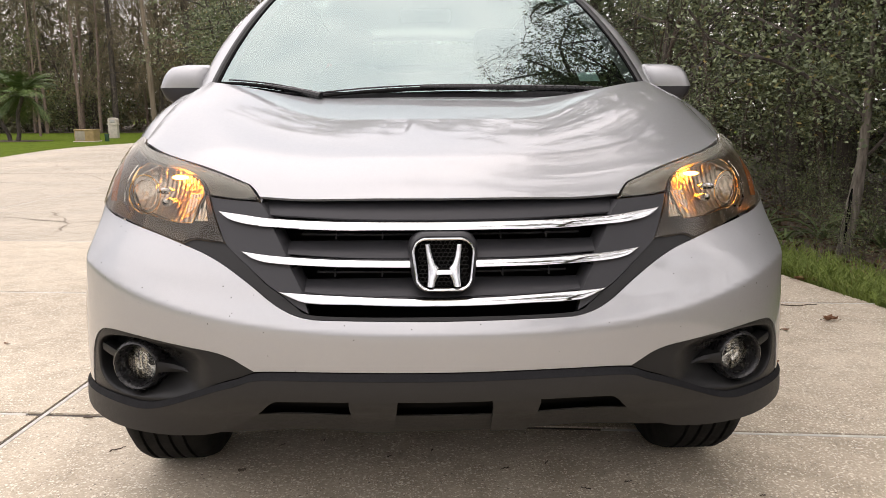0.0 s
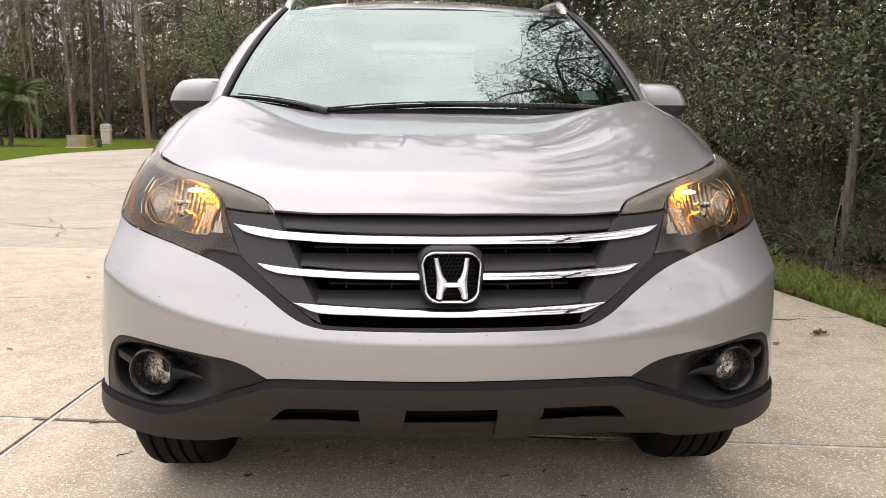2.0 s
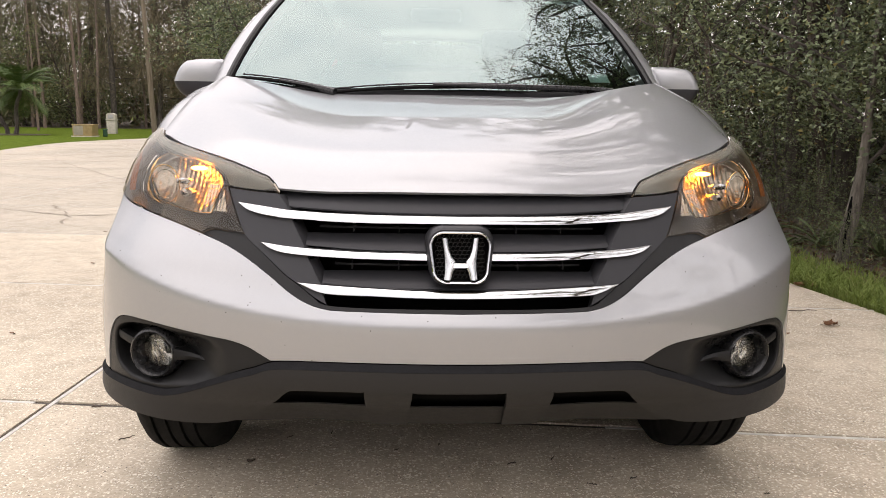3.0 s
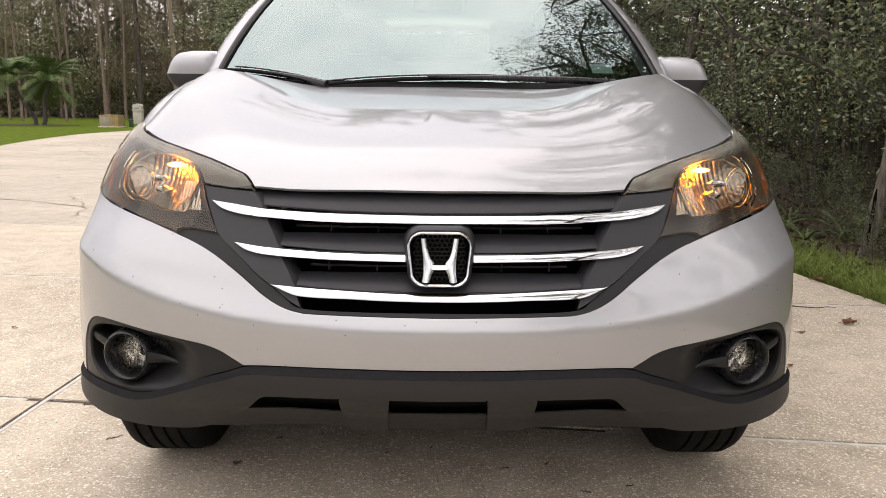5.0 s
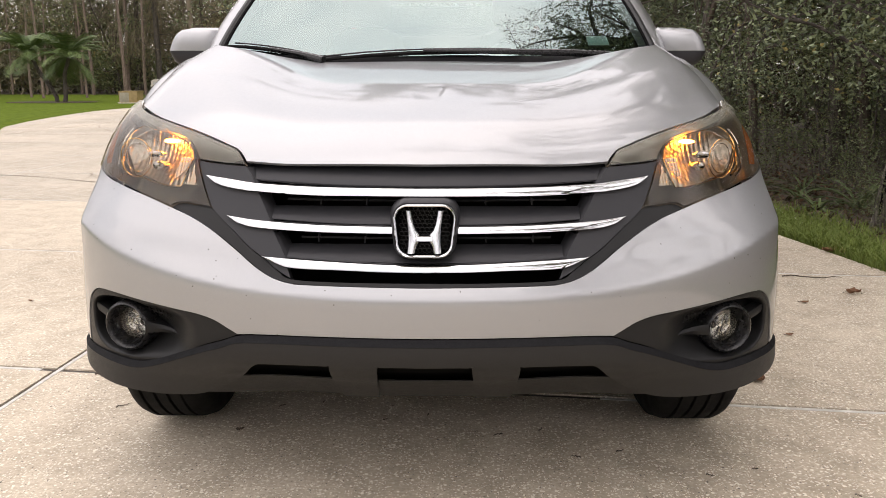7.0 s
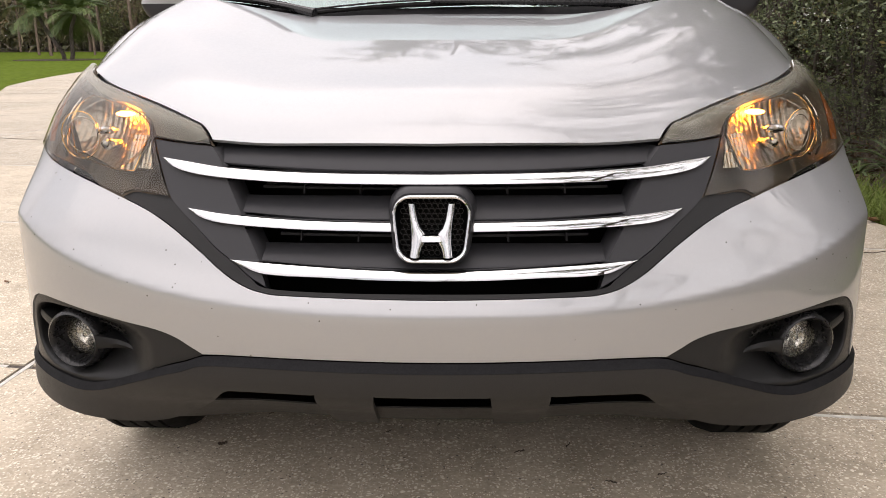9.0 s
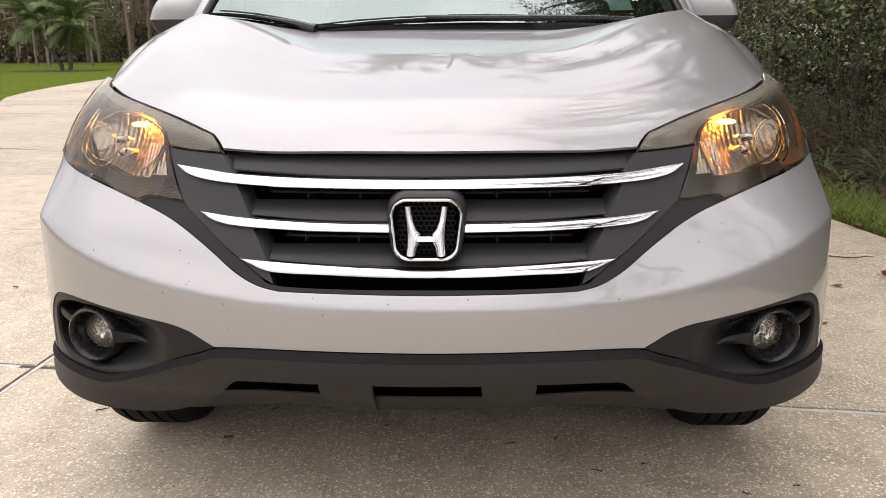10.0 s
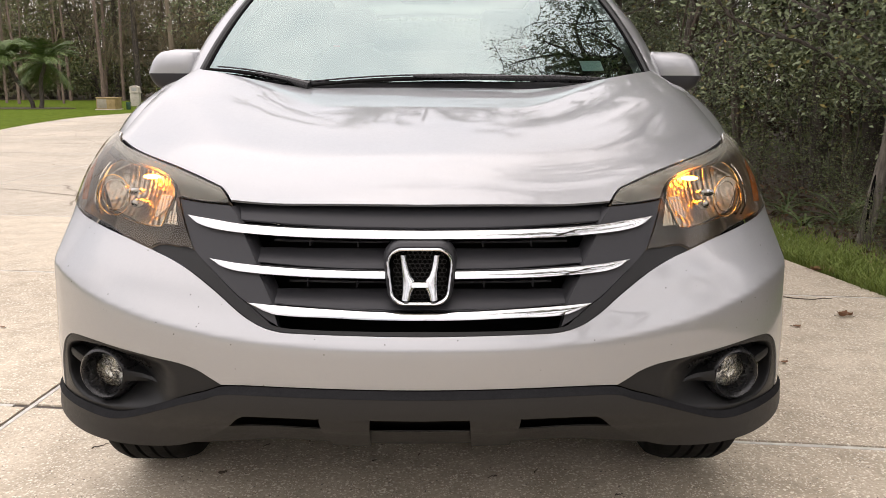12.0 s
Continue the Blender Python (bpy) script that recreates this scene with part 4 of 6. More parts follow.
panel("tailgate", [(-0.62, 0.62), (0.62, 0.62), (0.70, 1.06), (-0.70, 1.06)], tail, PAINT, car, "silver tailgate", 0.08, 0.02, -1)
panel("rear_window", [(-0.66, 1.08), (0.66, 1.08), (0.56, 1.50), (-0.56, 1.50)], tail, SIDE_GLASS, car, "", 0.08, 0.01, -1)
panel("rear_bumper", [(-0.84, 0.30), (0.84, 0.30), (0.86, 0.60), (-0.86, 0.60)], lambda x, z: tail(x, z) + Vector((0, 0.05, 0)), LOWER, car, "", 0.08, 0.05, -1)
for s in (1, -1):
    panel("tail_lamp", [(s * a, b) for a, b in ((0.72, 0.90), (0.82, 0.90), (0.80, 1.15), (0.66, 1.45), (0.60, 1.48))], tail, material("red_tail_lens", (0.35, 0.01, 0.01), 0.15), car, "", 0.08, 0.02, -s)
# unseen sheet added to keep bounced light off the ground under the nose
panel("bounce_block", [(-0.40, 0.335), (0.40, 0.335), (0.60, 0.455), (-0.60, 0.455)], lambda x, y: Vector((x, y, 0.250 + 0.0 * x)), GAP, car, "black sheet added behind the lower bumper to block light", 0.2, 0.02, -1)
panel("underbody", [(-0.74, 0.46), (0.74, 0.46), (0.74, 4.2), (-0.74, 4.2)], lambda x, y: Vector((x, y, 0.22 + 0.0 * x)), GAP, car, "", 0.4, 0.05, -1)

# cabin, seen faintly through the glass
cabin = thing("cabin", "", "")
cabin.parent = car
part("dashboard", loft([[Vector((x, y, z)) for y, z in ((1.12 + 0.15 * (x / 0.7) ** 2, 1.055), (1.40, 1.075), (1.62, 1.06), (1.72, 1.00), (1.74, 0.80), (1.2, 0.80))] for x in (-0.70, -0.5, -0.25, 0, 0.25, 0.5, 0.70)]), PLASTIC, cabin, "dark grey dashboard")
wheel_m = Matrix.Translation((0.37, 1.86, 1.02)) @ pose(0, 0, 0, -25, 0, 0)
part("steering_wheel", lathe([(0.185 + 0.015 * math.cos(k * math.tau / 8), 0.015 * math.sin(k * math.tau / 8)) for k in range(9)], 36, wheel_m, True), PLASTIC, cabin)
part("wheel_hub", lathe([(0.001, -0.03), (0.06, -0.03), (0.07, 0.02)], 20, wheel_m), PLASTIC, cabin)
for s in (1, -1):
    part("seat_back", loft([[Vector((s * 0.37 + dx * w, y + dy, z)) for dx, dy in ((-1, 0), (-0.8, -0.05), (0, -0.03), (0.8, -0.05), (1, 0), (0.8, 0.08), (-0.8, 0.08))] for z, y, w in ((0.60, 2.20, 0.24), (0.80, 2.27, 0.25), (1.05, 2.36, 0.23), (1.22, 2.42, 0.17), (1.25, 2.43, 0.10))]), INTERIOR, cabin)
    part("headrest", box((s * 0.37 - 0.12, 2.40, 1.26), (s * 0.37 + 0.12, 2.50, 1.43), 0.04, 3), INTERIOR, cabin)
part("floor_tub", box((-0.72, 1.2, 0.35), (0.72, 4.1, 0.42), 0.02), GAP, cabin)
part("rear_bench", box((-0.62, 3.0, 0.6), (0.62, 3.2, 1.25), 0.06, 3), INTERIOR, cabin)
part("rear_mirror", box((-0.11, 1.88, 1.40), (0.11, 1.92, 1.46), 0.018, 3), PLASTIC, cabin, "interior mirror")


# ---- ground ----
def spotted(name, base_a, base_b, fleck, pit):
    """Broom-worn concrete: tan paste, pale flecks of shell and stone, dark pits, broad stains."""
    m = material(name, base_a, 0.85)
    n, l, b = nodes_of(m)
    tc = n.new("ShaderNodeTexCoord")
    stain = noise_node(m, 0.55, 5.0, 0.6)
    fine = noise_node(m, 85.0, 5.0, 0.65)
    c = ramp_node(m, stain.outputs["Fac"], [(0.33, base_a), (0.68, base_b)])
    c = mix_node(m, 1.0, c, ramp_node(m, fine.outputs["Fac"], [(0.30, (0.74, 0.72, 0.70)), (0.64, (1.06, 1.06, 1.05))]), "MULTIPLY")
    mottle = noise_node(m, 7.0, 6.0, 0.62)
    c = mix_node(m, 1.0, c, ramp_node(m, mottle.outputs["Fac"], [(0.34, (0.80, 0.79, 0.77)), (0.60, (1.05, 1.05, 1.05))]), "MULTIPLY")
    warp = noise_node(m, 30.0, 2.0)
    for scale, lim, keep, colour in ((66.0, 0.25, 0.68, fleck), (112.0, 0.30, 0.66, fleck), (185.0, 0.32, 0.72, fleck), (60.0, 0.12, 0.80, pit), (130.0, 0.18, 0.80, pit)):
        add = n.new("ShaderNodeMixRGB")
        add.blend_type = "ADD"
        add.inputs["Fac"].default_value = 0.02
        l.new(tc.outputs["Object"], add.inputs["Color1"])
        l.new(warp.outputs["Color"], add.inputs["Color2"])
        v = n.new("ShaderNodeTexVoronoi")
        v.inputs["Scale"].default_value = scale
        l.new(add.outputs["Color"], v.inputs["Vector"])
        near = ramp_node(m, v.outputs["Distance"], [(lim, (1, 1, 1)), (lim + 0.10, (0, 0, 0))])
        sep = n.new("ShaderNodeSeparateColor")
        l.new(v.outputs["Color"], sep.inputs["Color"])
        some = ramp_node(m, sep.outputs["Red"], [(keep, (0, 0, 0)), (keep + 0.05, (1, 1, 1))])
        both_ = mix_node(m, 1.0, near, some, "MULTIPLY")
        c = mix_node(m, both_, c, colour)
    l.new(c, b.inputs["Base Color"])
    bump_node(m, fine.outputs["Fac"], 0.5, 0.004)
    return m


CONCRETE = spotted("speckled_concrete", (0.465, 0.400, 0.310), (0.625, 0.545, 0.428), (0.76, 0.71, 0.60), (0.17, 0.145, 0.12))
# a darker, greyer concrete for the slabs farther left
GREY_CONCRETE = spotted("darker_grey_concrete", (0.372, 0.328, 0.262), (0.540, 0.478, 0.386), (0.70, 0.66, 0.58), (0.15, 0.13, 0.11))
FILLER = varied("pale_joint_filler", (0.46, 0.44, 0.40), (0.70, 0.68, 0.63), 26.0, 0.9, bump=0.002)
# dark sheet that shows beside the filler in the joints
JOINT_BED = varied("dark_joint_bed", (0.06, 0.05, 0.042), (0.14, 0.12, 0.10), 50.0, 0.95, bump=0.002)
SOIL = varied("leaf_litter_soil", (0.036, 0.027, 0.019), (0.105, 0.077, 0.053), 14.0, 0.95, bump=0.02, detail=8.0)
TURF = varied("lawn_turf", (0.058, 0.088, 0.010), (0.112, 0.154, 0.020), 5.0, 0.95, bump=0.02, detail=12.0, Specular_IOR_Level=0.03)
BLADES = foliage("grass_blades", (0.110, 0.165, 0.026), (0.22, 0.29, 0.060), (0.34, 0.31, 0.12), 0.6)
STREET = varied("pale_street", (0.36, 0.33, 0.29), (0.46, 0.42, 0.37), 3.0, 0.9)

bm = bmesh.new()
bmesh.ops.create_grid(bm, x_segments=60, y_segments=60, size=400)
ground = part("ground", bm, TURF)
ground.location.z = -0.035
tagged(ground, "mown green lawn reaching the woods", "ground", kind="structure")


def sheet(name, pts, z, mat, label, category):
    bm = bmesh.new()
    f = bm.faces.new([bm.verts.new((x, y, z)) for x, y in pts])
    made = bmesh.ops.extrude_face_region(bm, geom=[f])["geom"]
    for v in (g for g in made if isinstance(g, bmesh.types.BMVert)):
        v.co.z -= 0.10
    return tagged(part(name, bm, mat, smooth=False), label, category, kind="structure")


RIGHT_EDGE = [(2.75, -14), (2.62, -4), (2.52, 0), (2.44, 2.0), (2.28, 3.2), (2.05, 4.5), (1.4, 7.5), (0.2, 12), (-2.0, 19), (-4.6, 27), (-6.0, 31.5)]
LEFT_EDGE = [(-9.2, 31.0), (-10.3, 27.6), (-10.9, 24), (-10.4, 19.5), (-9.4, 15.2), (-8.6, 13.6), (-7.6, 10), (-7.2, 4), (-7.4, -14)]


def smooth_line(pts):
    return curve(" ".join("%.3f,%.3f" % p for p in pts), n=5)


drive_outline = smooth_line(RIGHT_EDGE) + smooth_line(LEFT_EDGE)
drive = sheet("driveway", drive_outline, -0.006, JOINT_BED, "tan speckled concrete drive with pale joints", "driveway")

# slabs between the joints; the two lines of joints cross a little askew
JOINT = Vector((-1.345, 1.035, 0))
ALONG, ACROSS = Vector((0.067, 1.0, 0)).normalized(), Vector((1.0, -0.12, 0)).normalized()


def in_drive(p):
    inside, j = False, len(drive_outline) - 1
    for i in range(len(drive_outline)):
        (xi, yi), (xj, yj) = drive_outline[i], drive_outline[j]
        if (yi > p[1]) != (yj > p[1]) and p[0] < (xj - xi) * (p[1] - yi) / (yj - yi) + xi:
            inside = not inside
        j = i
    return inside


def slab(poly, mat_):
    """One cast slab: its rounded edge drops into the joint."""
    bm = bmesh.new()
    f = bm.faces.new([bm.verts.new((x, y, 0)) for x, y in poly])
    bmesh.ops.inset_region(bm, faces=[f], thickness=0.004, depth=0, use_boundary=True, use_even_offset=True)
    for v in bm.verts:
        if any(e.is_boundary for e in v.link_edges):
            v.co.z = -0.006
    return part("slab", bm, mat_, drive, smooth=False)


def clip(poly, keep):
    """Cut a convex polygon with the outline of the drive, taken as convex near it."""
    out = []
    for i, p in enumerate(poly):
        q = poly[(i + 1) % len(poly)]
        a, b = keep(p), keep(q)
        if a:
            out.append(p)
        if a != b:
            lo, hi = (p, q) if a else (q, p)
            for _ in range(18):
                mid = ((lo[0] + hi[0]) / 2, (lo[1] + hi[1]) / 2)
                lo, hi = (mid, hi) if keep(mid) else (lo, mid)
            out.append(lo)
    return out


W_A, W_B, HALF = 3.72, 1.83, 0.015
for i in range(-4, 2):
    for j in range(-8, 18):
        o = JOINT + ACROSS * (W_A * i) + ALONG * (W_B * j)
        corners = [o + ACROSS * a + ALONG * b for a, b in ((HALF, HALF), (W_A - HALF, HALF), (W_A - HALF, W_B - HALF), (HALF, W_B - HALF))]
        fine_poly = []
        for k in range(4):
            p, q = corners[k], corners[(k + 1) % 4]
            fine_poly += [tuple((p + (q - p) * (t / 8))[:2]) for t in range(8)]
        poly = clip(fine_poly, in_drive)
        if len(poly) > 2:
            slab(poly, GREY_CONCRETE if i < -1 or (i == -1 and j > 1) else CONCRETE)

# pale filler standing in the joints near the car
def joint_strip(a, b, side):
    d = (b - a).normalized()
    w = Vector((d.y, -d.x, 0)) * side
    n = max(2, int((b - a).length / 0.12))
    bm = bmesh.new()
    rows = []
    for k in range(n + 1):
        p = a + (b - a) * (k / n)
        wob = 0.0016 * math.sin(k * 2.1) + 0.0012 * math.sin(k * 5.3)
        rows.append([bm.verts.new(p + w * o + Vector((0, 0, z))) for o, z in ((-0.0025 + wob, -0.006), (-0.0015 + wob, 0.0008), (0.0135, 0.0008), (0.0142, -0.006))])
    for r, q in zip(rows, rows[1:]):
        for i in range(3):
            bm.faces.new((r[i], r[i + 1], q[i + 1], q[i]))
    part("joint_filler", bm, FILLER, drive, smooth=False)


for i in range(-2, 2):
    joint_strip(JOINT + ACROSS * (W_A * i) - ALONG * 5.4, JOINT + ACROSS * (W_A * i) + ALONG * 9.0, 1)
for j in range(-3, 6):
    for a, b in (((-5.6, -0.06), (1.9, 3.66)) if j == 0 else ((-5.6, 3.66),)):
        joint_strip(JOINT + ALONG * (W_B * j) + ACROSS * a, JOINT + ALONG * (W_B * j) + ACROSS * b, 1)

# dark crack lines in the far part of the drive
CRACK = varied("dark_crack", (0.20, 0.17, 0.135), (0.34, 0.29, 0.23), 9.0, 0.95)
for pts in (((-7.6, 15.6), (-7.2, 14.7), (-6.0, 12.8), (-4.3, 10.2), (-3.2, 8.6)), ((-6.5, 7.2), (-4.4, 6.6), (-3.4, 6.1), (-2.9, 6.2)), ((-3.9, 6.9), (-3.4, 6.1), (-3.2, 5.4))):
    rows = smooth_line(list(pts))
    bm = bmesh.new()
    vs = []
    for k, (x, y) in enumerate(rows):
        a, b = rows[max(0, k - 1)], rows[min(len(rows) - 1, k + 1)]
        d = Vector((b[1] - a[1], a[0] - b[0], 0)).normalized() * (0.009 + 0.006 * math.sin(k * 1.7))
        wob = 0.03 * math.sin(k * 2.3)
        vs.append((bm.verts.new((x + d.x + wob, y + d.y, 0.004)), bm.verts.new((x - d.x + wob, y - d.y, 0.004))))
    for a, b in zip(vs, vs[1:]):
        bm.faces.new((a[0], b[0], b[1], a[1]))
    part("crack", bm, CRACK, drive, smooth=False)

sheet("forest_floor", [(2.95, -14), (3.0, -2), (2.95, 2.2), (2.78, 3.8), (2.5, 5.2), (1.9, 8), (0.7, 12.3), (-1.4, 19.4), (-3.8, 27), (-3.8, 34), (60, 34), (60, -14)], -0.028, SOIL, "brown leaf litter under the trees", "forest floor")
sheet("forest_floor", [(-60, 47), (60, 47), (60, 90), (-60, 90)], -0.030, SOIL, "brown leaf litter under the far pines", "forest floor")
sheet("street", [(-13.6, 42.6), (-8, 42.5), (30, 42.0), (30, 44.6), (-8, 45.2), (-13.0, 44.0)], -0.026, STREET, "pale street beyond the lawn", "street")
sheet("mulch_bed", [(-17.9 + 1.9 * math.cos(k * math.tau / 24) + 1.0, 32.2 + 1.2 * math.sin(k * math.tau / 24)) for k in range(24)], -0.022, SOIL, "dark mulch bed under the palms", "mulch")


# ---- plants ----
BARK = varied("grey_brown_bark", (0.036, 0.029, 0.024), (0.120, 0.102, 0.086), 22.0, 0.95, bump=0.012, detail=8.0, stretch=(1, 1, 0.25))
PINE_BARK = varied("reddish_pine_bark", (0.115, 0.084, 0.068), (0.25, 0.185, 0.150), 14.0, 0.95, bump=0.02, detail=8.0, stretch=(1, 1, 0.3))
OAK_LEAF = foliage("oak_leaves", (0.046, 0.064, 0.036), (0.205, 0.250, 0.140), (0.28, 0.23, 0.08))
SHRUB_LEAF = foliage("shrub_leaves", (0.042, 0.058, 0.028), (0.180, 0.215, 0.098), (0.26, 0.20, 0.08))
NEEDLE = foliage("pine_needles", (0.080, 0.092, 0.046), (0.175, 0.182, 0.092), (0.22, 0.16, 0.06))
MOSS = foliage("hanging_moss", (0.125, 0.105, 0.070), (0.23, 0.20, 0.140), (0.25, 0.18, 0.09), 0.9)
FALLEN = foliage("fallen_leaf_browns", (0.050, 0.034, 0.022), (0.125, 0.086, 0.056), (0.24, 0.14, 0.08), 0.8)
PALM_LEAF = foliage("palm_leaves", (0.055, 0.098, 0.030), (0.125, 0.190, 0.060), (0.20, 0.21, 0.08))
rng = np.random.default_rng(7)


def leaves_mesh(name, centres, length, width, up=0.25, droop=0.0):
    """Many small pointed leaves, each a bent kite of its own."""
    n = len(centres)
    d = rng.normal(size=(n, 3))
    d[:, 2] = d[:, 2] * 0.6 + up - droop
    d /= np.linalg.norm(d, axis=1)[:, None]
    s = np.cross(d, rng.normal(size=(n, 3)))
    s /= np.linalg.norm(s, axis=1)[:, None]
    ln = length * rng.uniform(0.6, 1.3, n)[:, None]
    wd = width * rng.uniform(0.7, 1.2, n)[:, None]
    c = np.asarray(centres)
    fold = np.cross(d, s) * wd * 0.18
    v = np.stack([c - d * ln * 0.5, c + s * wd * 0.5 + fold, c + d * ln * 0.5, c - s * wd * 0.5 + fold], 1).reshape(-1, 3)
    mesh = bpy.data.meshes.new(name)
    mesh.vertices.add(4 * n)
    mesh.vertices.foreach_set("co", v.ravel().astype(np.float32))
    mesh.loops.add(4 * n)
    mesh.loops.foreach_set("vertex_index", np.arange(4 * n, dtype=np.int32))
    mesh.polygons.add(n)
    mesh.polygons.foreach_set("loop_start", np.arange(0, 4 * n, 4, dtype=np.int32))
    mesh.update(calc_edges=True)
    return mesh


def limb(points, r0, r1, seg=7):
    k = len(points) - 1
    return tube(points, [r0 + (r1 - r0) * i / k for i in range(k + 1)], seg)


def join(bms):
    out = bmesh.new()
    for b in bms:
        m = bpy.data.meshes.new("tmp")
        b.to_mesh(m)
        b.free()
        out.from_mesh(m)
        bpy.data.meshes.remove(m)
    return out


def wander(p, d, length, steps, wild):
    pts = [Vector(p)]
    d = Vector(d).normalized()
    for _ in range(steps):
        d = (d + Vector(rng.normal(size=3)) * wild).normalized()
        pts.append(pts[-1] + d * (length / steps))
    return pts


def broadleaf(name, label, height, radius, base, trunk_r, n, leaf, mat, category="tree", lean=(0, 0), stems=1, clump=0.20, share=1.0):
    """A trunk with limbs, twigs at their ends and clumps of leaves round the twigs."""
    tree = thing(name, label, category)
    wood, ends = [], []
    for _ in range(stems):
        a = rng.uniform(0, math.tau)
        foot = Vector((0.25 * (stems > 1) * math.cos(a), 0.25 * (stems > 1) * math.sin(a), -0.08))
        trunk = wander(foot, (lean[0] + 0.25 * (stems > 1) * math.cos(a), lean[1] + 0.25 * (stems > 1) * math.sin(a), 1), height * 0.8, 9, 0.09)
        wood.append(limb(trunk, trunk_r, trunk_r * 0.3, 9 if stems == 1 else 5))
        k = 14 if stems == 1 else 7
        for i in range(k):
            f = base + (1 - base) * (i + 0.5) / k
            p = trunk[min(len(trunk) - 1, max(1, int(f * (len(trunk) - 1))))]
            ang = rng.uniform(0, math.tau)
            reach = radius * rng.uniform(0.55, 1.05) * (1.0 - 0.55 * max(0, f - 0.55))
            br = wander(p, (math.cos(ang), math.sin(ang), rng.uniform(-0.05, 0.6)), reach, 6, 0.22)
            wood.append(limb(br, trunk_r * 0.36, trunk_r * 0.07, 5 if stems == 1 else 3))
            for q in br[2:]:
                for _ in range(2 if stems == 1 else 1):
                    tw = wander(q, rng.normal(size=3) + np.array([0, 0, 0.2]), reach * 0.38, 3, 0.3)
                    if stems == 1 or len(ends) % 9 == 0:
                        wood.append(limb(tw, trunk_r * 0.08, trunk_r * 0.025, 3))
                    ends += [tw[-1], tw[-2], tw[1]]
    part("trunk", join(wood), BARK, tree, "rough grey-brown trunk with limbs")
    ends = np.array([tuple(e) for e in ends])
    if share < 1:
        ends = ends[rng.permutation(len(ends))[:int(len(ends) * share)]]
    pick = (rng.uniform(0, 1, n) ** 1.35 * len(ends)).astype(int)
    c = ends[pick] + rng.normal(size=(n, 3)) * np.array([clump, clump, clump * 0.55]) * (radius / 2.2) ** 0.5
    crown = link("crown", leaves_mesh(name + "_crown", c, leaf, leaf * 0.48), mat, tree)
    crown["kind"] = "stuff"
    return tree


def pine(label, height, base, trunk_r, n, mossy=False):
    tree = thing("moss_tree" if mossy else "pine_tree", label, "tree")
    trunk = wander((0, 0, -0.1), (rng.normal() * 0.03, rng.normal() * 0.03, 1), height, 10, 0.02)
    wood, ends = [limb(trunk, trunk_r, trunk_r * 0.25, 9)], []
    k = 26
    for i in range(k):
        f = base + (1 - base) * i / k
        x = f * 10
        p = trunk[min(9, int(x))].lerp(trunk[min(10, int(x) + 1)], x - int(x))
        ang = rng.uniform(0, math.tau)
        br = wander(p, (math.cos(ang), math.sin(ang), rng.uniform(-0.15, 0.4)), rng.uniform(1.0, 2.6) * (1.15 - 0.6 * (f - base) / (1 - base)), 5, 0.16)
        wood.append(limb(br, trunk_r * 0.16, 0.012, 3))
        ends += br[1:]
    part("trunk", join(wood), PINE_BARK if not mossy else BARK, tree, "tall straight trunk")
    ends = np.array([tuple(e) for e in ends])
    c = ends[rng.integers(0, len(ends), n)] + rng.normal(size=(n, 3)) * np.array([0.32, 0.32, 0.22])
    if mossy:
        c[:, 2] -= np.abs(rng.normal(size=n)) * 0.55
        mesh = leaves_mesh("moss", c, 0.42, 0.024, 0.0, 1.4)
    else:
        mesh = leaves_mesh("needles", c, 0.26, 0.045, 0.3)
    crown = link("crown", mesh, MOSS if mossy else NEEDLE, tree)
    crown["kind"] = "stuff"
    return tree


def put(ob, x, y, turn=0.0, size=1.0, z=0.0):
    return copy_thing(ob, Matrix.Translation((x, y, z)) @ Matrix.Rotation(turn, 4, "Z") @ Matrix.Scale(size, 4))


def settle(ob, x, y, turn=0.0, size=1.0):
    ob.matrix_basis = Matrix.Translation((x, y, 0)) @ Matrix.Rotation(turn, 4, "Z") @ Matrix.Scale(size, 4)
    return ob


near_oaks = [broadleaf("oak_tree", "leafy oak with small dark leaves at the wood's edge", 8.5, 2.5, 0.24, 0.085, 24000, 0.033, OAK_LEAF, lean=(-0.06, 0), clump=0.15, share=0.30),
             broadleaf("oak_tree", "dense small-leaved oak over dark undergrowth", 7.5, 2.3, 0.24, 0.075, 24000, 0.032, OAK_LEAF, clump=0.15, share=0.30)]
oaks = [broadleaf("oak_tree", "leafy oak with thin grey trunk in the wood", 9.5, 2.9, 0.20, 0.10, 4800, 0.145, OAK_LEAF, lean=(-0.10, 0)),
        broadleaf("oak_tree", "dense dark green oak among undergrowth", 8.5, 2.6, 0.18, 0.09, 4500, 0.14, OAK_LEAF),
        broadleaf("oak_tree", "spreading oak with grey-green small leaves", 10.5, 3.2, 0.25, 0.12, 5200, 0.15, OAK_LEAF)]
rng = np.random.default_rng(31)
tall = [broadleaf("oak_tree", "tall open-crowned oak over the drive's edge", 13.5, 2.9, 0.50, 0.15, 20000, 0.076, OAK_LEAF, lean=(-0.02, 0), clump=0.11),
        broadleaf("oak_tree", "tall dark oak rising above the wood", 13.5, 2.8, 0.46, 0.16, 20000, 0.076, OAK_LEAF, clump=0.11),
        broadleaf("oak_tree", "tall oak leaning out over the drive", 11.5, 3.1, 0.44, 0.15, 20000, 0.066, OAK_LEAF, lean=(-0.30, -0.02), clump=0.10)]
rng = np.random.default_rng(8)
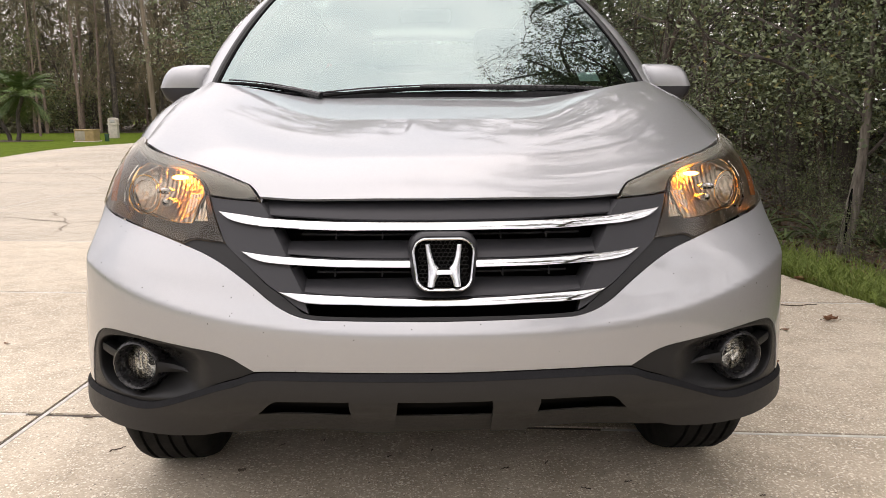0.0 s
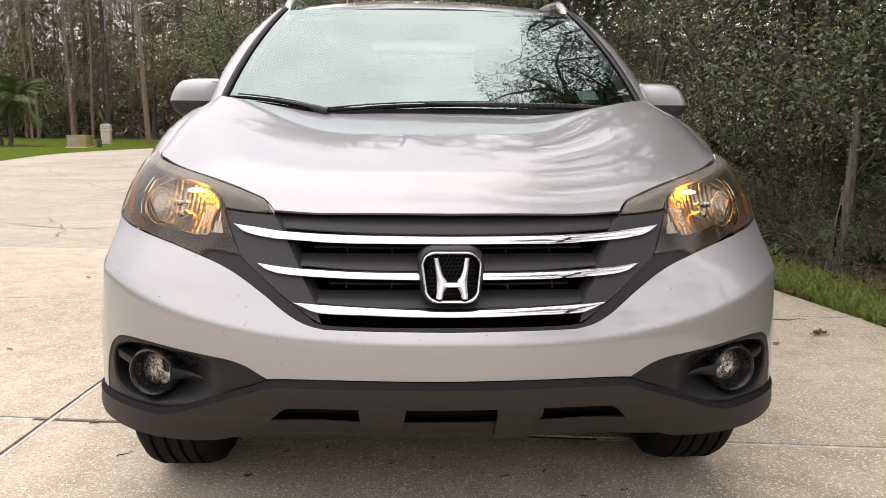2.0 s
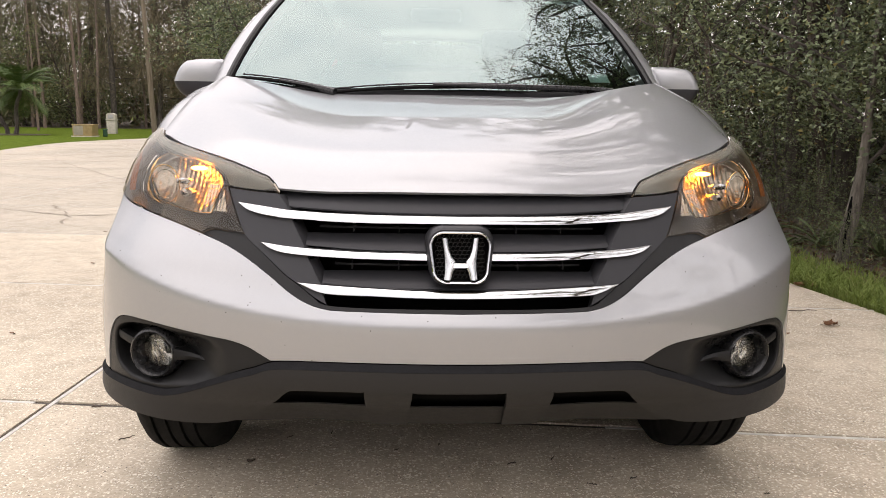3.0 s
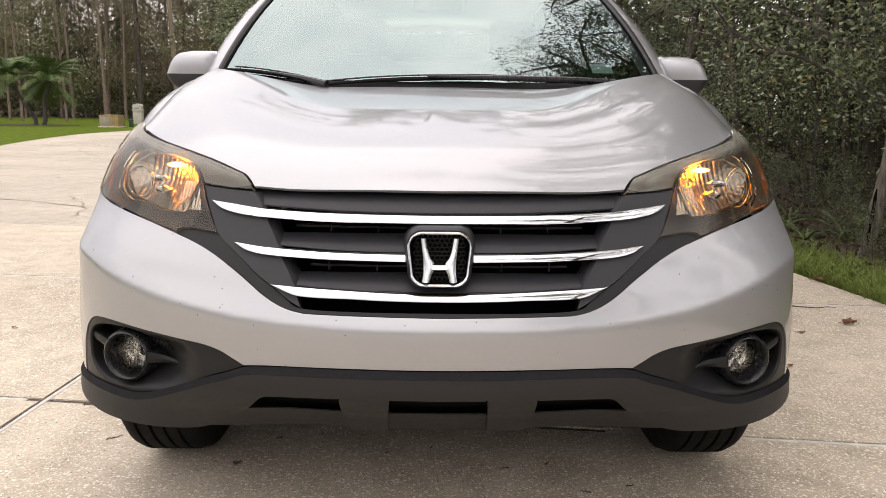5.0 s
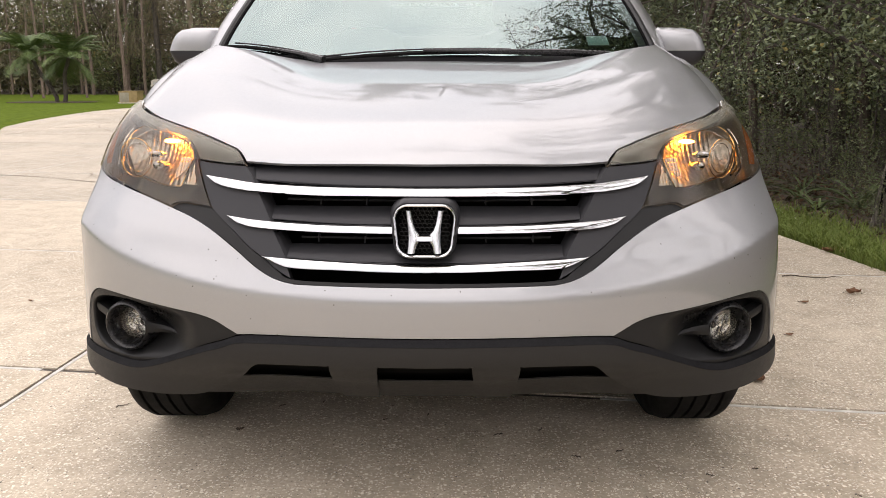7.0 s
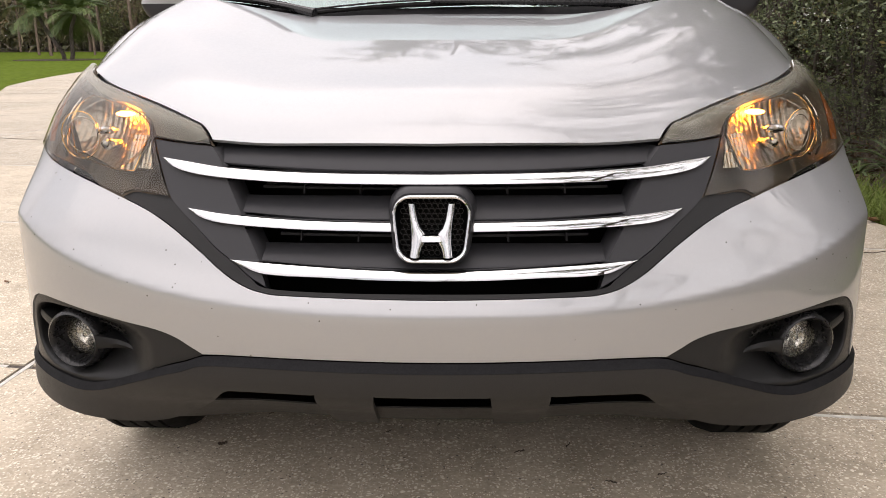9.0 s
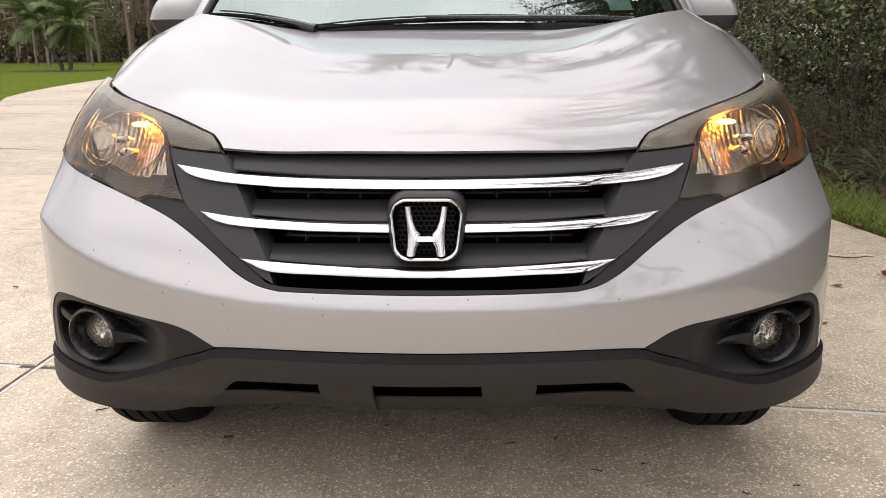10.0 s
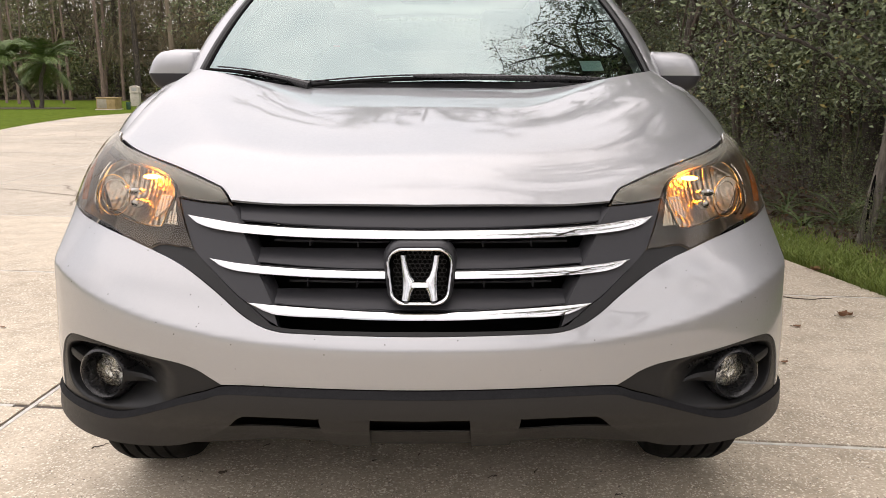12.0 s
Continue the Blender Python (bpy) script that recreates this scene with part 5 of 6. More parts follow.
shrubs = [broadleaf("shrub", "dense dark green shrub in leaf litter", 2.3, 1.1, 0.16, 0.016, 7000, 0.031, SHRUB_LEAF, "shrub", stems=4, clump=0.12, share=0.5),
          broadleaf("shrub", "tangled shrub with some yellow leaves", 2.9, 1.2, 0.18, 0.018, 7000, 0.032, SHRUB_LEAF, "shrub", stems=4, clump=0.12, share=0.5),
          broadleaf("shrub", "low leafy undergrowth on leaf litter", 1.3, 0.9, 0.10, 0.010, 2200, 0.038, SHRUB_LEAF, "shrub", stems=5)]
inner_shrubs = [broadleaf("shrub", "dark shrub deeper in the wood", 2.6, 1.2, 0.34, 0.020, 2600, 0.055, SHRUB_LEAF, "shrub", stems=3)]
far_shrubs = [broadleaf("shrub", "dark undergrowth beneath the far pines", 2.6, 1.3, 0.10, 0.03, 3900, 0.055, SHRUB_LEAF, "shrub", stems=2)]
pines = [pine("tall pine with bare reddish trunk", 19, 0.40, 0.19, 1500), pine("slender tall pine beyond the lawn", 17, 0.30, 0.11, 1500), pine("tall old pine with broken lower limbs", 21, 0.45, 0.15, 1500)]
mossy = [pine("bare tree hung with brown moss", 14, 0.16, 0.16, 8000, True), pine("grey tree draped in hanging moss", 12, 0.14, 0.14, 8000, True)]
used = set()


def plant(kinds, k, x, y, size=1.0, group="", turn=None):
    ob = kinds[k % len(kinds)]
    turn = rng.uniform(0, math.tau) if turn is None else turn
    if ob.name not in used:
        used.add(ob.name)
        got = settle(ob, x, y, turn, size)
    else:
        got = put(ob, x, y, turn, size)
    if group:
        got["group"] = group
    return got


# the wood beside the car
for k, (x, y) in enumerate(((4.6, 5.3), (5.2, 3.6), (4.2, 7.0), (3.6, 9.4), (6.2, 5.8), (6.6, 2.6), (5.4, 8.6), (2.7, 12.0), (4.4, 11.4))):
    plant(near_oaks, k, x, y, rng.uniform(0.9, 1.15), "oaks of the wood")
for k, (x, y) in enumerate(((7.2, 7.6), (6.8, 11.0), (1.6, 16.2), (4.0, 15.4), (6.6, 15.0), (-0.2, 21.5), (3.0, 20.6), (5.8, 19.0), (-1.4, 26.0), (2.0, 25.0), (-2.8, 31.0), (1.6, 30.0), (9.5, 0.4), (18, -6), (19, -13), (9, 5), (9.5, 9.5), (7.8, 3.6), (8.4, 7.0), (6.9, 9.2))):
    plant(oaks, k, x, y, rng.uniform(0.85, 1.15), "oaks of the wood")
for k in range(21):
    f = k / 21
    y = 2.4 + 24 * f ** 1.4
    edge = float(np.interp(y, [2.2, 3.8, 5.2, 8, 12.3, 19.4, 27], [3.55, 3.5, 3.2, 2.6, 1.4, -0.8, -3.2]))
    deep = k % 3 != 0 if y < 9 else k % 2
    plant(inner_shrubs if deep or y > 13 else shrubs, k // 2, edge + (rng.uniform(1.7, 3.2) if deep else rng.uniform(0.6, 1.4)), y, rng.uniform(0.85, 1.25), "shrubs at the wood's edge")
crown_at = []
for ob in tall[:2]:
    mesh = [c for c in ob.children if c.name.startswith("crown")][0].data
    co = np.zeros(3 * len(mesh.vertices), np.float32)
    mesh.vertices.foreach_get("co", co)
    crown_at.append(Vector(co.reshape(-1, 3).mean(0).tolist()))
# placed by the middle of their crowns
for k, (kind, x, y, size) in enumerate(((0, 4.0, 4.4, 0.80), (1, 4.1, 5.4, 0.92), (0, 3.2, 6.7, 0.86), (0, 3.9, 7.8, 0.90), (1, 3.0, 10.4, 0.95), (0, 3.4, 13.6, 0.95), (1, -0.9, 21.0, 1.42), (0, 1.2, 19.8, 1.5), (1, 4.0, 18.4, 1.1), (1, -3.0, 29.5, 1.1), (0, 3.7, -4.3, 1.28))):
    turn = 2.5 + 1.7 * k + (math.pi if k in (1, 2) else 0)
    off = Matrix.Rotation(turn, 3, "Z") @ crown_at[kind] * size
    plant(tall, kind, x - off.x, y - off.y, size, "tall oaks of the wood", turn)
# trees that lean out over the drive, and the wood's edge beside and behind the camera
for x, y, size, turn in ((6.2, 3.1, 1.0, 0.0), (4.1, 1.0, 0.95, 0.2)):
    plant(tall, 2, x, y, size, "tall oaks of the wood", turn)
for k, (x, y) in enumerate(((7.8, 0.6), (8.6, -3.6), (14.0, -9.0), (13.5, -1.0))):
    plant(pines, k, x, y, rng.uniform(0.62, 0.74), "pines beside the drive")
# low growth and fallen leaves along the verge
for k in range(9):
    y = 2.0 + 7.5 * ((k * 0.618) % 1.0)
    edge = float(np.interp(y, [2.2, 3.8, 5.2, 8, 12.3], [3.0, 2.85, 2.6, 2.0, 0.8]))
    plant(shrubs[2:], k, edge + rng.uniform(0.15, 1.1), y, rng.uniform(0.30, 0.62), "low plants by the verge")
n_lit = 7000
ly = rng.uniform(1.0, 14.0, n_lit)
lx = np.interp(ly, [2.2, 3.8, 5.2, 8, 12.3, 14], [2.85, 2.65, 2.4, 1.8, 0.6, 0.1]) + np.abs(rng.normal(size=n_lit)) * 1.6
lit = leaves_mesh("fallen_leaves", np.stack([lx, ly, rng.uniform(-0.02, 0.02, n_lit)], 1), 0.062, 0.030, 0.0)
tagged(link("fallen_leaves", lit, FALLEN), "fallen brown leaves under the trees", "leaf litter", kind="stuff")
def sapling(height, r, label):
    t = thing("sapling", label, "sapling", group="bare saplings in the wood")
    stem = wander((0, 0, -0.05), (rng.normal() * 0.10, rng.normal() * 0.10, 1), height, 9, 0.06)
    part("stem", limb(stem, r, r * 0.4, 7), STEM, t)
    for k in range(7):
        a = rng.uniform(0, math.tau)
        tw = wander(stem[3 + k % 6], (math.cos(a), math.sin(a), rng.uniform(-0.1, 0.7)), rng.uniform(0.4, 1.2), 6, 0.25)
        part("twig", limb(tw, r * 0.28, 0.002, 4), PALE_TWIG if k % 2 else STEM, t)
    return t


STEM = varied("dark_brown_stem", (0.045, 0.034, 0.026), (0.105, 0.080, 0.062), 20.0, 0.95, bump=0.006, stretch=(1, 1, 0.3))
PALE_TWIG = varied("pale_dead_twig", (0.16, 0.14, 0.11), (0.30, 0.27, 0.22), 30.0, 0.9)
saplings = [sapling(4.2, 0.022, "thin bare brown sapling with pale twigs"), sapling(5.0, 0.045, "dark brown young trunk under the oaks"), sapling(3.2, 0.015, "thin leaning sapling with dead twigs")]
for k in range(18):
    y = 3.2 + 9.5 * ((k * 0.618) % 1.0)
    edge = float(np.interp(y, [2.2, 3.8, 5.2, 8, 12.3], [3.3, 3.2, 3.0, 2.3, 1.2]))
    plant(saplings, k, edge + 0.15 + 2.2 * ((k * 0.37) % 1.0), y, rng.uniform(0.8, 1.2), "bare saplings in the wood")


def fern(label):
    """A clump of arching strap leaves."""
    t = thing("fern", label, "fern", group="ferns by the verge")
    for i in range(16):
        a, rise = i * 2.399, rng.uniform(0.5, 1.6)
        d, p = Vector((math.cos(a), math.sin(a), rise)).normalized(), Vector((0, 0, -0.04))
        side = Vector((-math.sin(a), math.cos(a), 0))
        rows, n, ln = [], 8, rng.uniform(0.30, 0.62)
        for k in range(n + 1):
            w = 0.013 * math.sin(math.pi * (0.1 + 0.88 * k / n))
            rows.append([p - side * w + Vector((0, 0, w * 0.5)), p.copy(), p + side * w + Vector((0, 0, w * 0.5))])
            d = (d + Vector((0, 0, -0.16))).normalized()
            p = p + d * (ln / n)
        part("frond", loft(rows, closed=False), FERN_LEAF, t)
    return t


FERN_LEAF = foliage("fern_leaves", (0.050, 0.080, 0.030), (0.105, 0.150, 0.055), (0.22, 0.18, 0.07))
ferns = [fern("clump of arching green fern in leaf litter"), fern("low green fern clump under the trees")]
for k, (x, y) in enumerate(((2.95, 4.6), (3.35, 4.75), (3.05, 5.2), (3.6, 4.3), (3.75, 5.0), (2.75, 5.8), (3.3, 5.7), (2.5, 6.6), (3.9, 3.6), (4.2, 4.2), (2.3, 7.6))):
    plant(ferns, k, x, y, rng.uniform(0.7, 1.3), "ferns by the verge")
# woods beyond the lawn
for k in range(56):
    x, y = -44 + 50 * ((k * 0.618) % 1.0), 47 + 22 * ((k * 0.381) % 1.0)
    plant(pines, k, x, y, rng.uniform(0.85, 1.15), "pines beyond the lawn")
for k, (x, y) in enumerate(((-20.5, 38.5), (-23.5, 39.0), (-26, 37.5), (-22, 40.2), (-25, 40.4), (-28.5, 39), (-18.8, 39.6), (-17.2, 40.6), (-30, 41), (-33, 39), (-21.4, 46.2), (-19.8, 47.4), (-24.4, 46.6), (-18.2, 46.0), (-22.8, 47.8), (-26.6, 46.8), (-16.4, 48.8), (-28.6, 47.6))):
    plant(pines, k + 1, x, y, rng.uniform(0.8, 1.05), "pines beyond the lawn")
for k, (x, y) in enumerate(((-17.5, 46.5), (-15.2, 47.6), (-13.0, 46.8), (-11.0, 48), (-19.5, 48.5), (-8.5, 47), (-14, 50), (-23, 49), (-27, 51), (-6, 46), (-3, 43))):
    plant(mossy, k, x, y, rng.uniform(0.95, 1.25), "moss-hung trees")
for k in range(27):
    plant(far_shrubs, k, -42 + 44 * ((k * 0.618) % 1.0), 47.5 + 12 * ((k * 0.77) % 1.0), rng.uniform(1.4, 2.2), "undergrowth beyond the lawn")
for k, (x, y) in enumerate(((-8.2, 36), (-6.4, 35), (-9.4, 39.5), (-4.6, 33.5), (-7.2, 39))):
    plant(oaks, k, x, y, rng.uniform(0.9, 1.1), "oaks of the wood")
# unseen trees added round the rest of the plot, to close it for reflections
for k in range(16):
    a = radians(200 + 140 * k / 15)
    plant(oaks if k % 2 else pines, k, 26 * math.cos(a) - 2, 24 * math.sin(a) - 4, rng.uniform(0.9, 1.1), "trees round the plot")
for k, (x, y) in enumerate(((-22, 8), (-24, 2), (-23, 15), (-25, 22), (-27, 28), (-26, -6))):
    plant(pines, k, x, y, rng.uniform(0.9, 1.1), "trees round the plot")

def far_belt(n, r0, r1, low_share, tall_by, a0=0.0, a1=360.0):
    """Places in a belt of woods all round, thinning upwards to an uneven top."""
    ang = np.radians(rng.uniform(a0, a1, n))
    rad = rng.uniform(r0, r1, n)
    hgt = 0.2 + rng.beta(1.1, 1.6, n) * (tall_by + 4 * np.sin(ang * 9) + 2.5 * np.sin(ang * 23 + 1))
    hgt = np.where(rng.uniform(size=n) < low_share, rng.uniform(0.0, 3.2, n), hgt)
    return np.stack([rad * np.cos(ang) - 6, rad * np.sin(ang) + 6, hgt], 1)


far = link("far_woods", leaves_mesh("far_woods", np.vstack([far_belt(84000, 60, 84, 0.30, 14), far_belt(30000, 46, 62, 0.25, 13, 84, 152)]), 0.46, 0.24), NEEDLE)
tagged(far, "dark distant woods all round", "woods", kind="stuff")
far_moss = link("far_moss", leaves_mesh("far_moss", np.vstack([far_belt(24000, 58, 76, 0.15, 15), far_belt(26000, 44, 60, 0.08, 15, 84, 152)]), 0.75, 0.055, 0.0, 1.6), MOSS)
tagged(far_moss, "brown hanging moss in the distant woods", "woods", kind="stuff")


n_in = 42000
ix, iy = rng.uniform(7.5, 14.0, n_in), rng.uniform(-2.0, 34.0, n_in)
ix = ix - np.interp(iy, [0, 8, 20, 34], [0.0, 0.6, 4.0, 9.0])
inner = link("inner_woods", leaves_mesh("inner_woods", np.stack([ix, iy, 2.1 + 7.6 * rng.beta(1.6, 1.0, n_in)], 1), 0.26, 0.13), OAK_LEAF)
tagged(inner, "dense dark leaves deeper in the wood", "woods", kind="stuff")
BRUSH = foliage("dead_brush", (0.030, 0.022, 0.016), (0.085, 0.064, 0.046), (0.12, 0.09, 0.05), 0.9)
bx, by = rng.uniform(7.0, 14.0, 11000), rng.uniform(-2.0, 34.0, 11000)
bx = bx - np.interp(by, [0, 8, 20, 34], [0.0, 0.6, 4.0, 9.0])
brush = link("dead_brush", leaves_mesh("dead_brush", np.stack([bx, by, rng.uniform(0.0, 2.5, 11000)], 1), 0.36, 0.10), BRUSH)
tagged(brush, "brown dead brush deep under the trees", "brushwood", kind="stuff")


# palms on the lawn
def palm(height, bend, fronds=38):
    tree = thing("palm", "small palm with arching green fronds in mulch", "palm", group="palms on the lawn")
    pts = [Vector((bend * (k / 8) ** 1.3 + 0.05 * math.sin(k), 0.02 * math.sin(k * 2), height * k / 8 - 0.06)) for k in range(9)]
    part("trunk", tube(pts, [0.085 - 0.002 * k + 0.008 * (k % 2) for k in range(9)], 9), BARK, tree, "dark curved trunk")
    for i in range(fronds):
        a, rise = i * 2.399, rng.uniform(-0.30, 2.6)
        quads = []
        p, d = pts[-1].copy(), Vector((math.cos(a), math.sin(a), rise)).normalized()
        sidev = Vector((-math.sin(a), math.cos(a), 0))
        rib = [p.copy()]
        for k in range(14):
            d = (d + Vector((0, 0, -0.10))).normalized()
            p = p + d * 0.105
            rib.append(p.copy())
            ln = 0.40 * math.sin(math.pi * (0.12 + 0.86 * k / 14)) + 0.05
            for sg in (1, -1):
                for off in (0, 0.035, 0.07):
                    q = p + d * off
                    tip = q + (sidev * sg * 0.9 + d * 0.5 + Vector((0, 0, -0.28))) * ln
                    w = d * 0.012
                    quads.append((q - w, tip - w * 0.2, tip + w * 0.2, q + w))
        bm = tube(rib, 0.008, 4)
        for q in quads:
            bm.faces.new([bm.verts.new(c) for c in q])
        part("frond", bm, PALM_LEAF, tree, smooth=False)
    return tree


p1 = palm(1.90, 0.30)
p1.location = (-16.4, 32.2, -0.02)
p2 = palm(2.0, -1.05)
p2.location = (-16.9, 32.6, -0.02)


# grass
def grass(name, label, spots, height, width, mat):
    n = len(spots)
    a = rng.uniform(0, math.tau, n)
    h = height * rng.uniform(0.5, 1.25, n)
    lean = rng.normal(size=(n, 2)) * 0.45 * h[:, None]
    side = np.stack([np.cos(a), np.sin(a)], 1) * width * 0.5
    base = np.c_[spots, np.full(n, -0.04)]
    v = np.zeros((n, 5, 3))
    v[:, 0], v[:, 1] = base, base
    v[:, 0, :2] += side
    v[:, 1, :2] -= side
    mid = base.copy()
    mid[:, :2] += lean * 0.35
    mid[:, 2] += h * 0.6
    v[:, 2], v[:, 3] = mid, mid
    v[:, 2, :2] -= side * 0.8
    v[:, 3, :2] += side * 0.8
    v[:, 4] = base
    v[:, 4, :2] += lean
    v[:, 4, 2] += h * rng.uniform(0.75, 1.0, n)
    faces = np.arange(n)[:, None] * 5
    mesh = bpy.data.meshes.new(name)
    mesh.from_pydata(v.reshape(-1, 3).tolist(), [], np.c_[faces, faces + 1, faces + 2, faces + 3].tolist() + np.c_[faces + 3, faces + 2, faces + 4].tolist())
    return tagged(link(name, mesh, mat), label, "grass", kind="stuff")


y = rng.uniform(-3.0, 13.0, 36000) ** 1.0
y = np.where(rng.uniform(size=len(y)) < 0.6, rng.uniform(1.2, 5.5, len(y)), y)
edge_x = np.interp(y, [-4, 0, 2.0, 3.2, 4.5, 7.5, 12], [2.62, 2.52, 2.44, 2.28, 2.05, 1.4, 0.2])
spread = np.abs(rng.normal(size=len(y))) * 0.30 + 0.01
grass("grass_verge", "unmown green grass strip along the concrete", np.c_[edge_x + spread, y], 0.105, 0.006, BLADES)


# ---- things on the lawn and the drive ----
TAN = varied("sun_bleached_tan_metal", (0.28, 0.20, 0.09), (0.40, 0.29, 0.13), 6.0, 0.6)
# paler, greyer tone for the side panel and the door
TAN_PALE = varied("pale_grey_tan_metal", (0.30, 0.27, 0.21), (0.38, 0.34, 0.27), 6.0, 0.6)
STUCCO = varied("off_white_stucco", (0.50, 0.46, 0.40), (0.66, 0.61, 0.54), 9.0, 0.9, bump=0.004)
POLE_WOOD = varied("weathered_pole_wood", (0.15, 0.115, 0.08), (0.24, 0.195, 0.145), 12.0, 0.9, bump=0.006, stretch=(1, 1, 0.1))
GREEN_BOX = material("dark_green_plastic", (0.02, 0.07, 0.035), 0.5)
GALV = varied("galvanised_steel", (0.42, 0.42, 0.42), (0.55, 0.55, 0.54), 20.0, 0.45, 0.8)
DRY_LEAF = varied("dry_brown_leaf", (0.13, 0.062, 0.030), (0.26, 0.13, 0.065), 30.0, 0.8)
LICHEN = varied("pale_lichened_bark", (0.055, 0.046, 0.037), (0.27, 0.24, 0.20), 34.0, 0.95, bump=0.03, detail=9.0, stretch=(1, 1, 0.22))
TWIG = varied("dark_twig", (0.05, 0.035, 0.025), (0.11, 0.085, 0.06), 60.0, 0.9)

cabinet = thing("utility_cabinet", "low tan metal utility cabinet on the lawn", "utility box", (-13.1, 31.1, 0))
cabinet.scale = (0.76, 0.76, 0.84)
part("body", box((-0.50, -0.45, -0.05), (0.50, 0.45, 0.50), 0.02), TAN, cabinet, "faded yellow-tan sheet metal")
part("lid", box((-0.53, -0.48, 0.50), (0.53, 0.48, 0.545), 0.015), TAN, cabinet)
part("side_panel", box((-0.515, -0.40, 0.04), (-0.50, 0.40, 0.46), 0.004), TAN_PALE, cabinet, "paler, greyer side panel")
part("door", box((-0.44, -0.465, 0.03), (0.05, -0.45, 0.47), 0.004), TAN_PALE, cabinet)
part("plinth", box((-0.56, -0.50, -0.08), (0.56, 0.50, 0.0), 0.01), STUCCO, cabinet)


def mailbox(x, y, turn):
    t = thing("mailbox", "off-white stucco mailbox pillar with arched top", "mailbox", (x, y, 0), "stucco mailboxes")
    t.rotation_euler.z = turn
    t.scale = (0.84, 0.84, 0.92)
    part("pillar", box((-0.23, -0.25, -0.05), (0.23, 0.25, 0.62), 0.015), STUCCO, t)
    part("ledge", box((-0.27, -0.29, 0.62), (0.27, 0.29, 0.68), 0.012), STUCCO, t)
    prof = [(-0.23, 0.68), (0.23, 0.68)] + [(0.23 * math.cos(math.pi * k / 12), 0.88 + 0.10 * math.sin(math.pi * k / 12)) for k in range(13)]
    part("top", loft([[Vector((a, d, z)) for a, z in prof] for d in (-0.25, 0.25)]), STUCCO, t, smooth=False)
    part("flap", box((-0.13, -0.262, 0.71), (0.13, -0.25, 0.87), 0.006), GALV, t, "grey metal flap")
    return t


mailbox(-13.75, 35.8, 0.1)
mailbox(-13.2, 44.9 + 2.2, 0.1)

pedestal = thing("cable_pedestal", "small dark green cable pedestal in the grass", "utility box", (-12.4, 31.3, 0))
pedestal.scale = (0.62, 0.62, 0.75)
part("post", box((-0.12, -0.10, -0.05), (0.12, 0.10, 0.30), 0.03, 3), GREEN_BOX, pedestal)
part("cap", box((-0.14, -0.12, 0.28), (0.14, 0.12, 0.36), 0.03, 3), GREEN_BOX, pedestal)

lamp_post = thing("street_lamp", "leaning wooden pole with a grey lamp head", "street lamp", (-12.2, 37.0, 0))
part("pole", tube([Vector((-0.30 * k / 8, 0, -0.1 + 6.45 * k / 8)) for k in range(9)], [0.135 - 0.005 * k for k in range(9)], 12), POLE_WOOD, lamp_post, "weathered wooden pole")
arm_pts = [Vector((-0.28, 0, 5.95)), Vector((-0.10, -0.02, 6.18)), Vector((0.20, -0.05, 6.34)), Vector((0.45, -0.08, 6.38))]
part("arm", tube(arm_pts, 0.025, 8), GALV, lamp_post)
part("lamp_head", loft([[Vector((x, -0.08 + r * math.cos(k * math.tau / 14), 6.39 + 0.5 * r * math.sin(k * math.tau / 14))) for k in range(14)] for x, r in ((0.38, 0.06), (0.48, 0.13), (0.70, 0.17), (0.92, 0.14), (1.02, 0.04))]), GALV, lamp_post, "grey cobra lamp head")


# the nearest two trunks at the wood's edge
def edge_tree(x, y, r, lean, label, hollow=False):
    t = thing("tree", label, "tree", (x, y, 0), "trunks at the wood's edge")
    pts = [Vector((lean * h + 0.045 * math.sin(h * 2.3), 0.05 * math.cos(h * 1.3) - 0.05, h - 0.08)) for h in (0, 0.12, 0.3, 0.5, 0.75, 1.05, 1.4, 1.8, 2.3)]
    rad_ = [r * 1.25, r * 1.1, r * 1.28, r * 1.12, r * 0.82, r * 0.74, r * 0.58, r * 0.5, r * 0.3]
    part("trunk", tube(pts, rad_, 14), LICHEN, t, "rough grey trunk with pale lichen")
    if hollow:
        # flat patch on the bark: the hollow's shade is put into its colour
        part("hollow", loft([[Vector((lean * h - 0.018 + w * a, -0.03 - r * 0.99 - 0.004 + 0.35 * r * a * a, h)) for a in (-1, -0.5, 0, 0.5, 1)] for h, w in ((0.06, 0.005), (0.12, 0.014), (0.18, 0.010), (0.25, 0.018), (0.33, 0.011), (0.40, 0.014), (0.47, 0.003))], closed=False), GAP, t, "rotted hollow, its inner shade a black patch on the bark")
    wood, ends = [], []
    for k in range(9):
        a = k * 2.4
        br = wander(pts[4 + k % 5], (math.cos(a), math.sin(a), 0.9), rng.uniform(0.9, 1.8), 6, 0.2)
        wood.append(limb(br, r * 0.3, 0.008, 5))
        ends += br[2:]
    part("limb", join(wood), BARK, t)
    ends = np.array([tuple(e) for e in ends])
    c = ends[rng.integers(0, len(ends), 5000)] + rng.normal(size=(5000, 3)) * 0.22
    up = rng.uniform(1.15, 2.2, 2600)
    c = np.vstack([c, np.stack([lean * up, -0.05 + 0 * up, up], 1) + rng.normal(size=(2600, 3)) * np.array([0.24, 0.22, 0.16])])
    crown = link("crown", leaves_mesh("edge_crown", c, 0.045, 0.023), OAK_LEAF, t)
    crown["kind"] = "stuff"
    return t


edge_tree(3.10, 4.02, 0.042, 0.055, "thin grey tree with a rotted hollow", True)
edge_tree(3.44, 3.75, 0.058, 0.02, "thin grey tree with rough bark")


